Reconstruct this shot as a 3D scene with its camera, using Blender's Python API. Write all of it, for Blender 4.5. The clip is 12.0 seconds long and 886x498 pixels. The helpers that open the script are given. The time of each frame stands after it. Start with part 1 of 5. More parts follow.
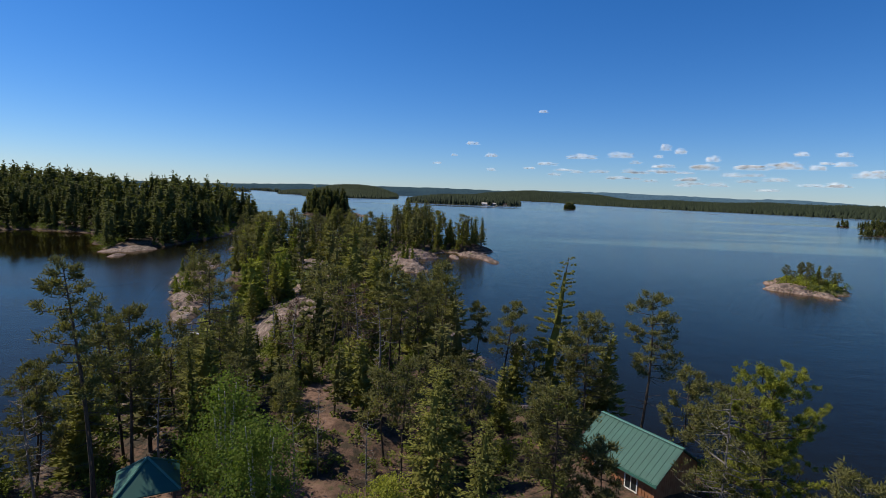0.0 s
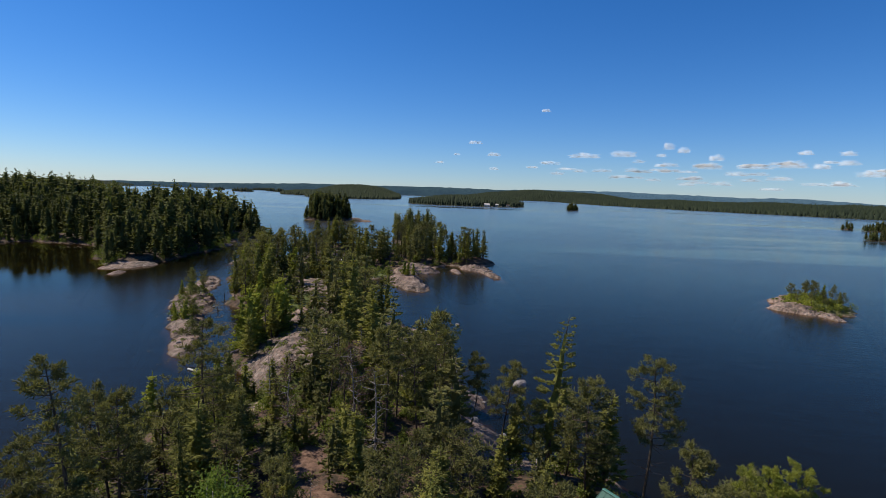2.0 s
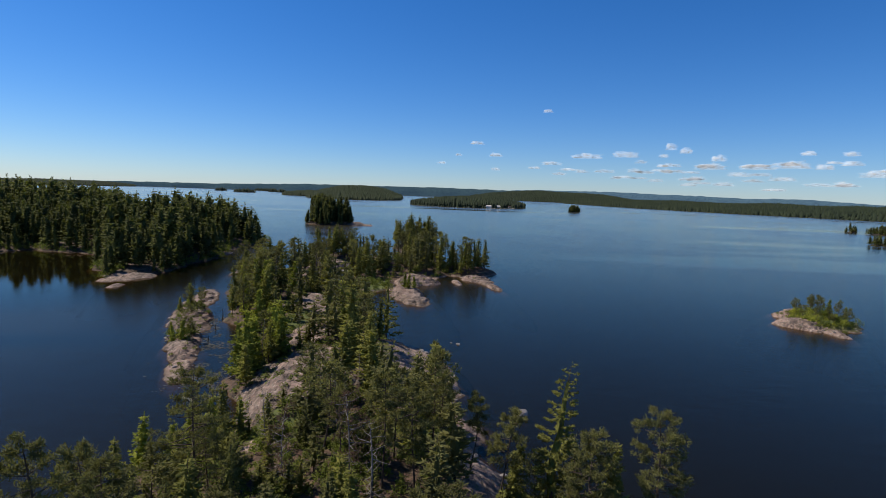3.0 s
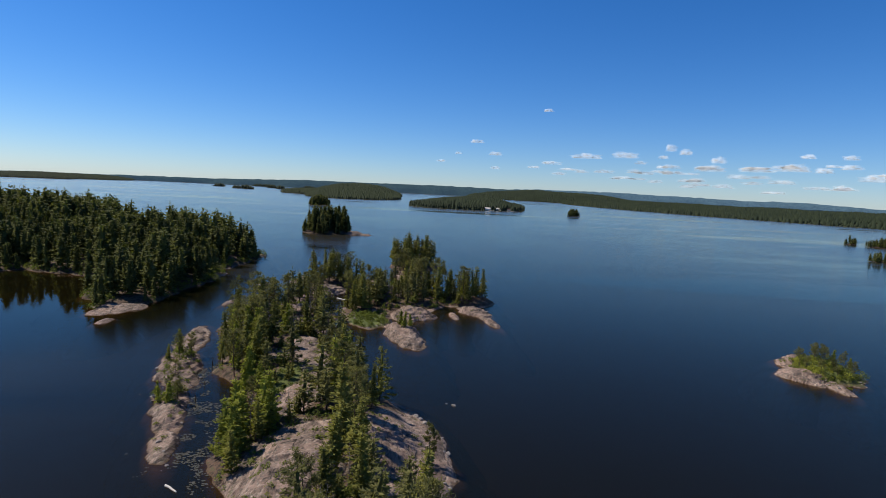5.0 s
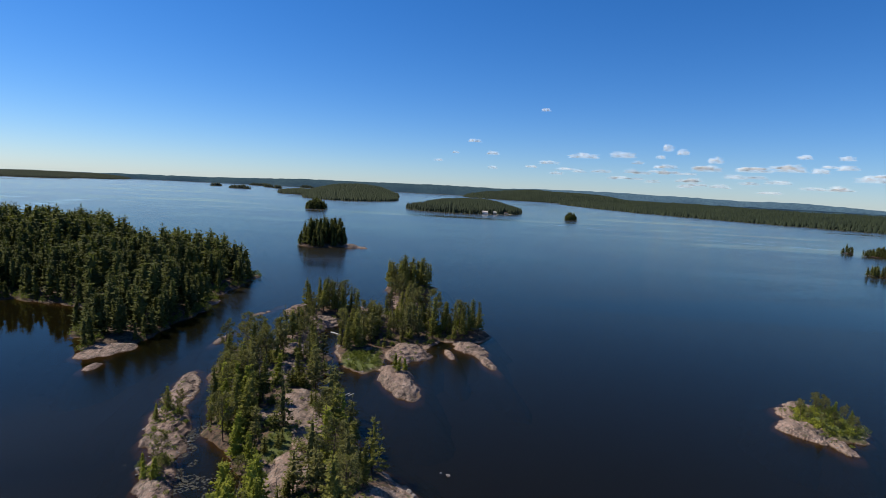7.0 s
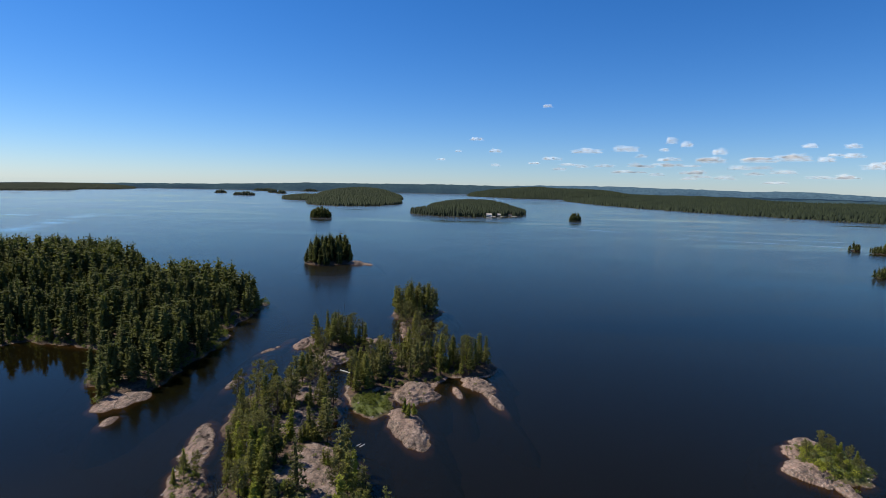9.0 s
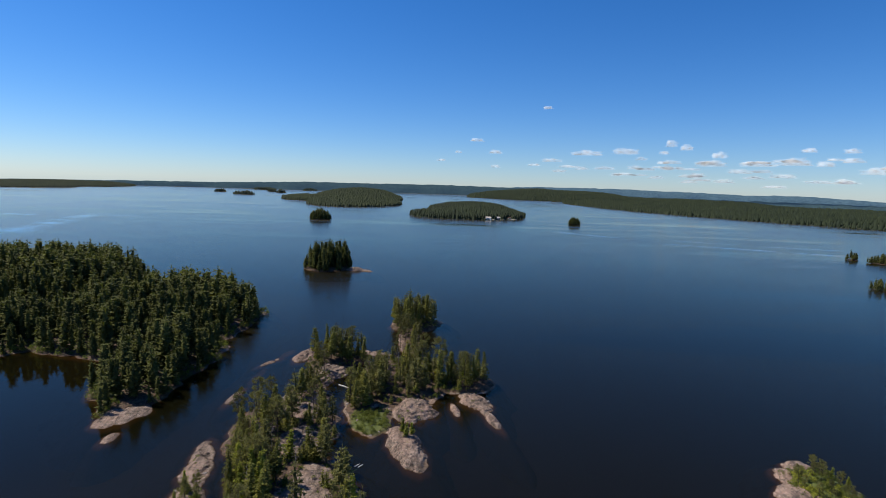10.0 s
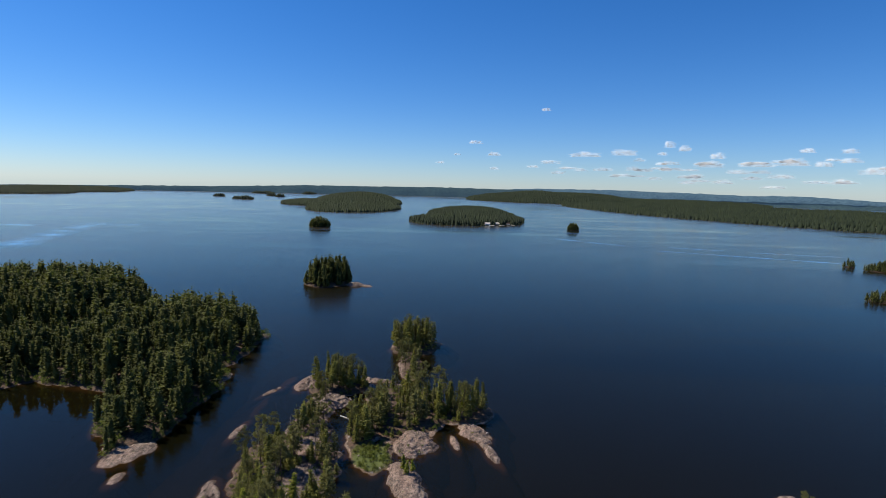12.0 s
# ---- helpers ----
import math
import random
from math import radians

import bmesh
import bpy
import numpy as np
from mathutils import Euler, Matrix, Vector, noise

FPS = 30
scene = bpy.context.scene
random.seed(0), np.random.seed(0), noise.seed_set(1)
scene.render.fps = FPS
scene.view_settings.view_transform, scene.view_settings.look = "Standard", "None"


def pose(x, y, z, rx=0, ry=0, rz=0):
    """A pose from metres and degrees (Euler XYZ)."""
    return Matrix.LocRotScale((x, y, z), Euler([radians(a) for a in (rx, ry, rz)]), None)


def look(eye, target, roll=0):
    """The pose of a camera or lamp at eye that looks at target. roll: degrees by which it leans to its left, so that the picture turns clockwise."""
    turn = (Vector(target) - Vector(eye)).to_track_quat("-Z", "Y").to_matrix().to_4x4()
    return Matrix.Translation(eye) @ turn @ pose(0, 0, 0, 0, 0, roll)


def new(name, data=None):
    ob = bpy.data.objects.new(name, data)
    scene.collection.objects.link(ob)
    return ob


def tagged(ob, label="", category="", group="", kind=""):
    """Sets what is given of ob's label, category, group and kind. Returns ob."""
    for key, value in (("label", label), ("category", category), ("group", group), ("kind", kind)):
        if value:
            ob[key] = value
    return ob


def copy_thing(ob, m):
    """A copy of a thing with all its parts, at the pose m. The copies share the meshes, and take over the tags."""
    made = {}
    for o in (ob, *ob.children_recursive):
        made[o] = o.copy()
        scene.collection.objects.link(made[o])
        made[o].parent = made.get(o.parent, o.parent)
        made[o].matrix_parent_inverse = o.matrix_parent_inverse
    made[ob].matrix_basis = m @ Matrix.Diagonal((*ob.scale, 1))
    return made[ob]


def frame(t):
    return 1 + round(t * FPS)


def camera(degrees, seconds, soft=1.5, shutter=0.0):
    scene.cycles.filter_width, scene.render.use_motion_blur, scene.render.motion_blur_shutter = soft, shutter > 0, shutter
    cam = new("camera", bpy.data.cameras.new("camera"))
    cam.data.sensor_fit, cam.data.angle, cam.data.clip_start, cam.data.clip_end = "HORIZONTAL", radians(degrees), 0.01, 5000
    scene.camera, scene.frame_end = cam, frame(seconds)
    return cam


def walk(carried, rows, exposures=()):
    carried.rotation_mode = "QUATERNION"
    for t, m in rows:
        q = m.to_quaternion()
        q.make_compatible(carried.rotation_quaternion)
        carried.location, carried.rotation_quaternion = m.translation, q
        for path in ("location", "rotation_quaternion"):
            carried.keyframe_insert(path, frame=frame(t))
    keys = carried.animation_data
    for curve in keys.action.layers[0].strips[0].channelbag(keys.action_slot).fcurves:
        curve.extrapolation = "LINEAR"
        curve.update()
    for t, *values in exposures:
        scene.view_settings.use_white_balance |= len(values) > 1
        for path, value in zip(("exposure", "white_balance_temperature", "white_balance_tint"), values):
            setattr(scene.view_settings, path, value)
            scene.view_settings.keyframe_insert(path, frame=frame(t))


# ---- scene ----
cam = camera(80.0, 12.0, soft=0.6)
# seconds, eye in metres, yaw, pitch and lean to the right in degrees
ROWS = [
    (0.0, (0.78, -0.24, 21.29), 0.23, -5.86, -2.20),
    (0.5, (0.79, -0.18, 22.52), 0.29, -5.91, -1.70),
    (1.0, (0.89, 0.17, 23.72), 0.37, -5.91, -1.40),
    (1.5, (0.96, 0.60, 25.02), 0.37, -5.97, -1.20),
    (2.0, (1.03, 1.27, 26.47), 0.52, -6.00, -2.10),
    (2.5, (1.06, 2.06, 28.13), 0.60, -6.03, -2.40),
    (3.0, (1.17, 3.01, 30.04), 0.72, -6.00, -2.10),
    (5.0, (0.90, 7.56, 41.57), 0.54, -6.34, -2.90),
    (5.5, (0.92, 8.72, 44.50), 0.48, -6.38, -2.65),
    (6.0, (0.86, 9.97, 47.76), 0.35, -6.46, -2.78),
    (6.5, (0.79, 11.07, 51.01), 0.24, -6.52, -2.90),
    (7.0, (0.72, 11.80, 54.11), 0.23, -6.56, -3.05),
    (9.0, (0.42, 11.21, 68.30), 0.80, -6.82, -1.32),
    (9.5, (0.30, 10.65, 71.40), 0.78, -6.80, -1.60),
    (10.0, (0.19, 10.19, 74.75), 0.70, -6.83, -1.90),
    (10.5, (0.14, 9.70, 78.10), 0.68, -6.84, -2.15),
    (11.0, (0.04, 9.26, 81.26), 0.63, -6.83, -2.05),
    (11.5, (0.02, 8.81, 84.25), 0.61, -6.80, -2.10),
    (12.0, (0.15, 8.40, 86.90), 0.64, -6.72, -1.50),
]


def heading(yaw, pitch):
    y, p = radians(yaw), radians(pitch)
    return Vector((-math.sin(y) * math.cos(p), math.cos(y) * math.cos(p), math.sin(p)))


EXPOSURE = 0.0
walk(cam, [(t, look(eye, Vector(eye) + 10 * heading(yaw, pitch), -lean)) for t, eye, yaw, pitch, lean in ROWS],
     exposures=[(0.0, EXPOSURE - 0.09), (5.5, EXPOSURE), (12.0, EXPOSURE + 0.04)])

# ---- daylight ----
SUN_AZIMUTH, SUN_ELEVATION = -76.0, 53.0  # clockwise from straight ahead; above the horizon
world = bpy.data.worlds.new("sky")
scene.world = world
world.use_nodes = True
wn, wl = world.node_tree.nodes, world.node_tree.links
wn.clear()
sky = wn.new("ShaderNodeTexSky")
sky.sky_type = "NISHITA"
sky.sun_disc = False
sky.sun_elevation = radians(SUN_ELEVATION)
sky.sun_rotation = radians(SUN_AZIMUTH)
sky.altitude = 300
sky.air_density, sky.dust_density, sky.ozone_density = 1.0, 0.12, 4.0
back = wn.new("ShaderNodeBackground")
back.inputs["Strength"].default_value = 0.096
deep = wn.new("ShaderNodeMix")
deep.data_type, deep.blend_type = "RGBA", "MULTIPLY"
deep.inputs[0].default_value = 1.0
deep.inputs[7].default_value = (0.78, 0.928, 1.225, 1.0)  # clear northern air
rich = wn.new("ShaderNodeHueSaturation")
rich.inputs["Saturation"].default_value = 1.17
out = wn.new("ShaderNodeOutputWorld")
wl.new(sky.outputs[0], deep.inputs[6])
wl.new(deep.outputs[2], rich.inputs["Color"])
wl.new(rich.outputs[0], back.inputs[0])
wl.new(back.outputs[0], out.inputs[0])

sun_data = bpy.data.lights.new("sun", "SUN")
sun_data.energy, sun_data.angle, sun_data.color = 5.8, radians(0.53), (1.0, 0.91, 0.78)
sun = new("sun", sun_data)
a, e = radians(SUN_AZIMUTH), radians(SUN_ELEVATION)
sun.matrix_world = look((0, 0, 300), Vector((0, 0, 300)) - Vector((math.sin(a) * math.cos(e), math.cos(a) * math.cos(e), math.sin(e))))


# ---- materials ----
class Nodes:
    """A short way to write node materials."""

    def __init__(self, name):
        self.mat = bpy.data.materials.new(name)
        self.mat.use_nodes = True
        self.tree = self.mat.node_tree
        self.tree.nodes.clear()
        self.out = self.tree.nodes.new("ShaderNodeOutputMaterial")

    def add(self, kind, **sockets):
        node = self.tree.nodes.new("ShaderNode" + kind)
        for key, value in sockets.items():
            self.put(node, key.replace("_", " "), value)
        return node

    def put(self, node, key, value):
        if isinstance(value, bpy.types.NodeSocket):
            self.tree.links.new(value, node.inputs[key])
        else:
            node.inputs[key].default_value = value

    def place(self, scale=1.0):
        geo = self.add("NewGeometry")
        node = self.tree.nodes.new("ShaderNodeVectorMath")
        node.operation = "SCALE"
        self.tree.links.new(geo.outputs["Position"], node.inputs[0])
        node.inputs["Scale"].default_value = scale
        return node.outputs[0]

    def noise(self, scale, detail=4.0, rough=0.55, vector=None):
        node = self.add("TexNoise", Scale=scale, Detail=detail, Roughness=rough, Vector=vector or self.place())
        return node.outputs["Fac"]

    def ramp(self, fac, *stops):
        node = self.add("ValToRGB", Fac=fac)
        el = node.color_ramp.elements
        while len(el) < len(stops):
            el.new(0.5)
        for e_, (pos, col) in zip(el, stops):
            e_.position = pos
            e_.color = (*col, 1.0) if isinstance(col, tuple) else (col, col, col, 1.0)
        return node.outputs["Color"]

    def mix(self, fac, a_, b_, blend="MIX"):
        node = self.tree.nodes.new("ShaderNodeMix")
        node.data_type, node.blend_type = "RGBA", blend
        for key, value in ((0, fac), (6, a_), (7, b_)):
            if isinstance(value, tuple) and len(value) == 3:
                value = (*value, 1.0)
            if isinstance(value, bpy.types.NodeSocket):
                self.tree.links.new(value, node.inputs[key])
            else:
                node.inputs[key].default_value = value
        return node.outputs[2]

    def math(self, op, a_, b_=0.0):
        node = self.tree.nodes.new("ShaderNodeMath")
        node.operation = op
        for key, value in ((0, a_), (1, b_)):
            if isinstance(value, bpy.types.NodeSocket):
                self.tree.links.new(value, node.inputs[key])
            else:
                node.inputs[key].default_value = value
        return node.outputs[0]

    def bump(self, height, strength, distance):
        return self.add("Bump", Height=height, Strength=strength, Distance=distance).outputs[0]

    def done(self, shader):
        self.tree.links.new(shader, self.out.inputs["Surface"])
        return self.mat


def principled(n, color, rough=0.7, normal=None, metallic=0.0, spec=0.4):
    node = n.add("BsdfPrincipled", Roughness=rough, Metallic=metallic)
    n.put(node, "Base Color", color if isinstance(color, bpy.types.NodeSocket) else (*color, 1.0))
    n.put(node, "Specular IOR Level", spec)
    if normal is not None:
        n.put(node, "Normal", normal)
    return node.outputs[0]


def foliage_material(name, dark, light, glow, patch=0.18):
    """Needles or leaves: colour varies from spray to spray, from tree to tree and in patches; some light passes through."""
    n = Nodes(name)
    geo, info = n.add("NewGeometry"), n.add("ObjectInfo")
    fac = n.math("ADD", n.math("MULTIPLY", geo.outputs["Random Per Island"], 0.45), n.math("MULTIPLY", info.outputs["Random"], 0.35))
    fac = n.math("ADD", fac, n.math("MULTIPLY", n.math("SUBTRACT", n.noise(patch, 2.0), 0.4), 0.9))
    col = n.mix(fac, dark, light)
    diffuse = principled(n, col, 0.75, spec=0.12)
    tr = n.add("BsdfTranslucent")
    n.put(tr, "Color", n.mix(1.0, col, glow, "MULTIPLY"))
    mixer = n.add("MixShader", Fac=0.30)
    n.tree.links.new(diffuse, mixer.inputs[1])
    n.tree.links.new(tr.outputs[0], mixer.inputs[2])
    return n.done(mixer.outputs[0])


SPRUCE = foliage_material("spruce_needles", (0.054, 0.060, 0.020), (0.265, 0.255, 0.058), (1.4, 1.4, 0.5))
PINE = foliage_material("pine_needles", (0.050, 0.053, 0.024), (0.205, 0.195, 0.064), (1.4, 1.4, 0.6))
CEDAR = foliage_material("cedar_leaves", (0.100, 0.112, 0.020), (0.310, 0.320, 0.048), (1.3, 1.4, 0.5))
WOODS = foliage_material("forest_needles", (0.034, 0.042, 0.018), (0.135, 0.140, 0.040), (1.4, 1.5, 0.5), 0.1)
BIRCH_LEAF = foliage_material("birch_leaves", (0.055, 0.085, 0.016), (0.18, 0.225, 0.036), (1.4, 1.6, 0.6))
SHRUB = foliage_material("shrub_leaves", (0.050, 0.065, 0.016), (0.165, 0.185, 0.036), (1.3, 1.5, 0.5))
DEAD = foliage_material("dead_needles", (0.060, 0.036, 0.022), (0.13, 0.085, 0.06), (1.0, 0.9, 0.8))
# bluer than the nearer needles: distance haze is tinted into this colour
FAR_FOREST = foliage_material("far_forest", (0.017, 0.027, 0.018), (0.046, 0.060, 0.030), (1.2, 1.4, 0.7), 0.012)


def bark_material(name, dark, light):
    n = Nodes(name)
    stretch = n.add("Mapping", Vector=n.place())
    stretch.inputs["Scale"].default_value = (6, 6, 1.2)
    f = n.noise(2.0, 5.0, 0.6, stretch.outputs[0])
    return n.done(principled(n, n.ramp(f, (0.3, dark), (0.7, light)), 0.9, n.bump(f, 0.6, 0.03), spec=0.2))


BARK = bark_material("pine_bark", (0.030, 0.022, 0.016), (0.115, 0.085, 0.062))
GREY_WOOD = bark_material("weathered_wood", (0.085, 0.075, 0.065), (0.27, 0.24, 0.21))
WHITE_BARK = bark_material("birch_bark", (0.22, 0.20, 0.17), (0.62, 0.58, 0.52))


def ground_material():
    """Pink-grey granite, lichen and cracks; needle litter, moss and grass where soil lies; brown algae on the rock
    under water, painted darker with depth.
    """
    n = Nodes("island_ground")
    bare = n.add("Attribute")
    bare.attribute_name = "bare"
    grass = n.add("Attribute")
    grass.attribute_name = "grass"
    big, mid, fine = n.noise(0.12, 4), n.noise(0.7, 6, 0.65), n.noise(5.0, 5, 0.6)
    granite = n.ramp(mid, (0.28, (0.085, 0.060, 0.046)), (0.45, (0.165, 0.118, 0.092)), (0.6, (0.240, 0.174, 0.138)), (0.75, (0.32, 0.250, 0.202)))
    granite = n.mix(n.ramp(big, (0.42, 0.0), (0.62, 0.55)), granite, (0.265, 0.170, 0.130))
    lichen = n.ramp(n.noise(1.7, 7, 0.7), (0.52, 0.0), (0.62, 0.75))
    granite = n.mix(lichen, granite, (0.085, 0.084, 0.070))
    pale = n.ramp(n.noise(1.15, 7, 0.72), (0.55, 0.0), (0.66, 0.6))
    granite = n.mix(pale, granite, (0.40, 0.325, 0.265))
    moss = n.ramp(n.noise(0.8, 7, 0.75), (0.57, 0.0), (0.65, 0.8))
    granite = n.mix(moss, granite, (0.085, 0.082, 0.030))
    crack_at = n.add("Mapping", Vector=n.place())
    crack_at.inputs["Rotation"].default_value = (0, 0, 0.5)
    crack_at.inputs["Scale"].default_value = (0.55, 0.22, 0.5)
    warp = n.add("TexNoise", Scale=0.45, Detail=5.0, Vector=n.place())
    shift = n.tree.nodes.new("ShaderNodeVectorMath")
    shift.operation = "ADD"
    n.tree.links.new(crack_at.outputs[0], shift.inputs[0])
    n.tree.links.new(warp.outputs["Color"], shift.inputs[1])
    vor = n.add("TexVoronoi", Scale=0.75, Vector=shift.outputs[0])
    vor.feature = "DISTANCE_TO_EDGE"
    crack = n.ramp(n.math("ADD", vor.outputs["Distance"], n.ramp(n.noise(0.5, 3), (0.45, 0.0), (0.6, 0.12))), (0.0, 0.0), (0.025, 0.5), (0.07, 1.0))
    granite = n.mix(crack, (0.050, 0.042, 0.034), granite)
    chip_at = n.add("Mapping", Vector=shift.outputs[0])
    chip_at.inputs["Scale"].default_value = (1.0, 2.6, 1.0)
    chip = n.add("TexVoronoi", Scale=2.1, Vector=chip_at.outputs[0])
    chip.feature = "DISTANCE_TO_EDGE"
    seam = n.ramp(n.math("ADD", chip.outputs["Distance"], n.ramp(n.noise(0.9, 4), (0.42, 0.0), (0.56, 0.2))), (0.0, 0.0), (0.03, 0.6), (0.08, 1.0))
    granite = n.mix(seam, (0.065, 0.053, 0.042), granite)
    streak_at = n.add("Mapping", Vector=n.place())
    streak_at.inputs["Rotation"].default_value = (0, 0, 0.45)
    streak_at.inputs["Scale"].default_value = (1.0, 0.3, 1.0)
    stain = n.ramp(n.noise(0.45, 6, 0.72, streak_at.outputs[0]), (0.38, 0.45), (0.50, 0.95), (0.62, 1.25))
    granite = n.mix(1.0, granite, stain, "MULTIPLY")
    speck = n.ramp(fine, (0.3, 0.72), (0.7, 1.15))
    granite = n.mix(1.0, granite, speck, "MULTIPLY")
    litter = n.ramp(n.noise(0.9, 6, 0.7), (0.3, (0.018, 0.016, 0.009)), (0.46, (0.045, 0.032, 0.020)), (0.55, (0.105, 0.060, 0.042)), (0.63, (0.050, 0.052, 0.018)), (0.78, (0.095, 0.105, 0.030)))
    meadow = n.ramp(n.noise(0.8, 6, 0.7), (0.3, (0.045, 0.062, 0.015)), (0.7, (0.095, 0.110, 0.028)))
    soil = n.mix(grass.outputs["Fac"], litter, meadow)
    needles = n.ramp(n.noise(1.4, 6, 0.7), (0.32, (0.055, 0.034, 0.022)), (0.5, (0.14, 0.082, 0.056)), (0.72, (0.21, 0.135, 0.098)))
    trod = n.math("MINIMUM", n.math("MAXIMUM", n.math("MULTIPLY", grass.outputs["Fac"], -1.0), 0.0), 1.0)
    soil = n.mix(trod, soil, needles)
    edge = n.math("ADD", bare.outputs["Fac"], n.math("MULTIPLY", n.math("SUBTRACT", mid, 0.5), 1.5))
    over = n.ramp(edge, (0.42, 0.0), (0.58, 1.0))
    land = n.mix(over, soil, granite)
    # brown algae below the waterline; light lost in deeper water is painted in as darkening
    sep = n.add("SeparateXYZ", Vector=n.place())
    depth = n.math("ADD", sep.outputs["Z"], n.math("MULTIPLY", n.math("SUBTRACT", mid, 0.5), 0.5))
    wet = n.add("MapRange", Value=depth)
    for key, v in (("From Min", -0.05), ("From Max", 0.22), ("To Min", 0.0), ("To Max", 1.0)):
        wet.inputs[key].default_value = v
    depth_fade = n.add("MapRange", Value=depth)
    for key, v in (("From Min", -0.9), ("From Max", -0.05), ("To Min", 0.0), ("To Max", 1.0)):
        depth_fade.inputs[key].default_value = v
    bed = n.mix(depth_fade.outputs[0], (0.0092, 0.0080, 0.0024), (0.090, 0.060, 0.036))
    col = n.mix(wet.outputs[0], bed, land)
    relief = n.math("ADD", n.math("MULTIPLY", mid, 0.6), n.math("MULTIPLY", fine, 0.2))
    relief = n.math("ADD", relief, n.math("MULTIPLY", n.math("MULTIPLY", crack, over), 0.25))
    return n.done(principled(n, col, 0.85, n.bump(relief, 0.9, 0.35), spec=n.math("MULTIPLY", wet.outputs[0], 0.25)))


GROUND = ground_material()


def boulder_material():
    n = Nodes("granite_boulder")
    mid = n.noise(1.3, 6, 0.65)
    col = n.ramp(mid, (0.3, (0.09, 0.08, 0.072)), (0.5, (0.18, 0.155, 0.142)), (0.75, (0.29, 0.26, 0.24)))
    return n.done(principled(n, col, 0.85, n.bump(n.noise(4, 6), 0.8, 0.1)))


BOULDER = boulder_material()


def water_material():
    """Clear brown lake water: gloss by Fresnel with small wind waves, and below it a tinted view of the bed."""
    n = Nodes("lake_water")
    stretch = n.add("Mapping", Vector=n.place())
    stretch.inputs["Rotation"].default_value = (0, 0, 0.35)
    stretch.inputs["Scale"].default_value = (0.55, 1.0, 1.0)
    ripple = n.noise(1.6, 3, 0.6, stretch.outputs[0])
    swell = n.noise(0.35, 2, 0.5, stretch.outputs[0])
    wave = n.math("ADD", n.math("MULTIPLY", ripple, 0.35), n.math("MULTIPLY", swell, 0.65))
    # slicks where the wind leaves the surface smooth
    slick_at = n.add("Mapping", Vector=n.place())
    slick_at.inputs["Rotation"].default_value = (0, 0, -0.25)
    slick_at.inputs["Scale"].default_value = (0.0022, 0.0125, 1.0)
    slick_noise = n.add('TexNoise', Scale=1.0, Detail=5.0, Roughness=0.55, Distortion=0.8, Vector=slick_at.outputs[0])
    slick = n.ramp(slick_noise.outputs[0], (0.54, 0.0), (0.62, 1.0))
    # the bay under the west shore lies sheltered from the wind
    away = n.tree.nodes.new("ShaderNodeVectorMath")
    away.operation = "DISTANCE"
    n.tree.links.new(n.place(), away.inputs[0])
    away.inputs[1].default_value = (-145, 178, 0)
    bay = n.add("MapRange", Value=away.outputs["Value"])
    for key, v in (("From Min", 40), ("From Max", 85), ("To Min", 1.0), ("To Max", 0.0)):
        bay.inputs[key].default_value = v
    normal = n.bump(wave, n.math("SUBTRACT", 0.32, n.math("MAXIMUM", n.math("MULTIPLY", slick, 0.17), n.math("MULTIPLY", bay.outputs[0], 0.27))), 0.25)
    gloss = n.add("BsdfAnisotropic")
    n.put(gloss, "Normal", normal)
    n.put(gloss, "Color", (0.96, 0.91, 0.78, 1.0))
    calm = n.ramp(n.noise(0.006, 3, 0.5), (0.40, 0.0), (0.60, 1.0))
    rough = n.math("SUBTRACT", 0.22, n.math("MAXIMUM", n.math("ADD", n.math("MULTIPLY", slick, 0.10), n.math("MULTIPLY", calm, 0.04)), n.math("MULTIPLY", bay.outputs[0], 0.18)))
    n.put(gloss, "Roughness", rough)
    clear = n.add("BsdfTransparent")
    n.put(clear, "Color", (0.46, 0.35, 0.24, 1.0))
    # brown humic matter in the water scatters a little light back
    murk = n.add("BsdfDiffuse")
    n.put(murk, "Color", (0.0035, 0.0035, 0.0015, 1.0))
    body = n.add("AddShader")
    n.tree.links.new(clear.outputs[0], body.inputs[0])
    n.tree.links.new(murk.outputs[0], body.inputs[1])
    fres = n.add("Fresnel", IOR=1.25)
    n.put(fres, "Normal", normal)
    mixer = n.add("MixShader", Fac=fres.outputs[0])
    n.tree.links.new(body.outputs[0], mixer.inputs[1])
    n.tree.links.new(gloss.outputs[0], mixer.inputs[2])
    return n.done(mixer.outputs[0])


WATER = water_material()


def slick_material():
    """A smooth film on the water where wind-blown foam has drawn out into streaks: it mirrors the low sky, with frayed edges."""
    n = Nodes("water_slick")
    at = n.add("Mapping", Vector=n.place())
    at.inputs["Rotation"].default_value = (0, 0, -0.25)
    at.inputs["Scale"].default_value = (0.010, 0.030, 1.0)
    fray = n.ramp(n.noise(1.0, 6, 0.65, at.outputs[0]), (0.36, 0.0), (0.60, 0.8))
    gloss = n.add("BsdfAnisotropic", Roughness=0.04)
    n.put(gloss, "Color", (0.92, 0.92, 0.90, 1.0))
    clear = n.add("BsdfTransparent")
    edge = n.add("Attribute")
    edge.attribute_name = "film"
    fres = n.add("Fresnel", IOR=1.33)
    over = n.math("MULTIPLY", n.math("MULTIPLY", fray, edge.outputs["Fac"]), n.math("MINIMUM", n.math("MULTIPLY", fres.outputs[0], 2.4), 1.0))
    mixer = n.add("MixShader", Fac=over)
    n.tree.links.new(clear.outputs[0], mixer.inputs[1])
    n.tree.links.new(gloss.outputs[0], mixer.inputs[2])
    return n.done(mixer.outputs[0])


SLICK = slick_material()


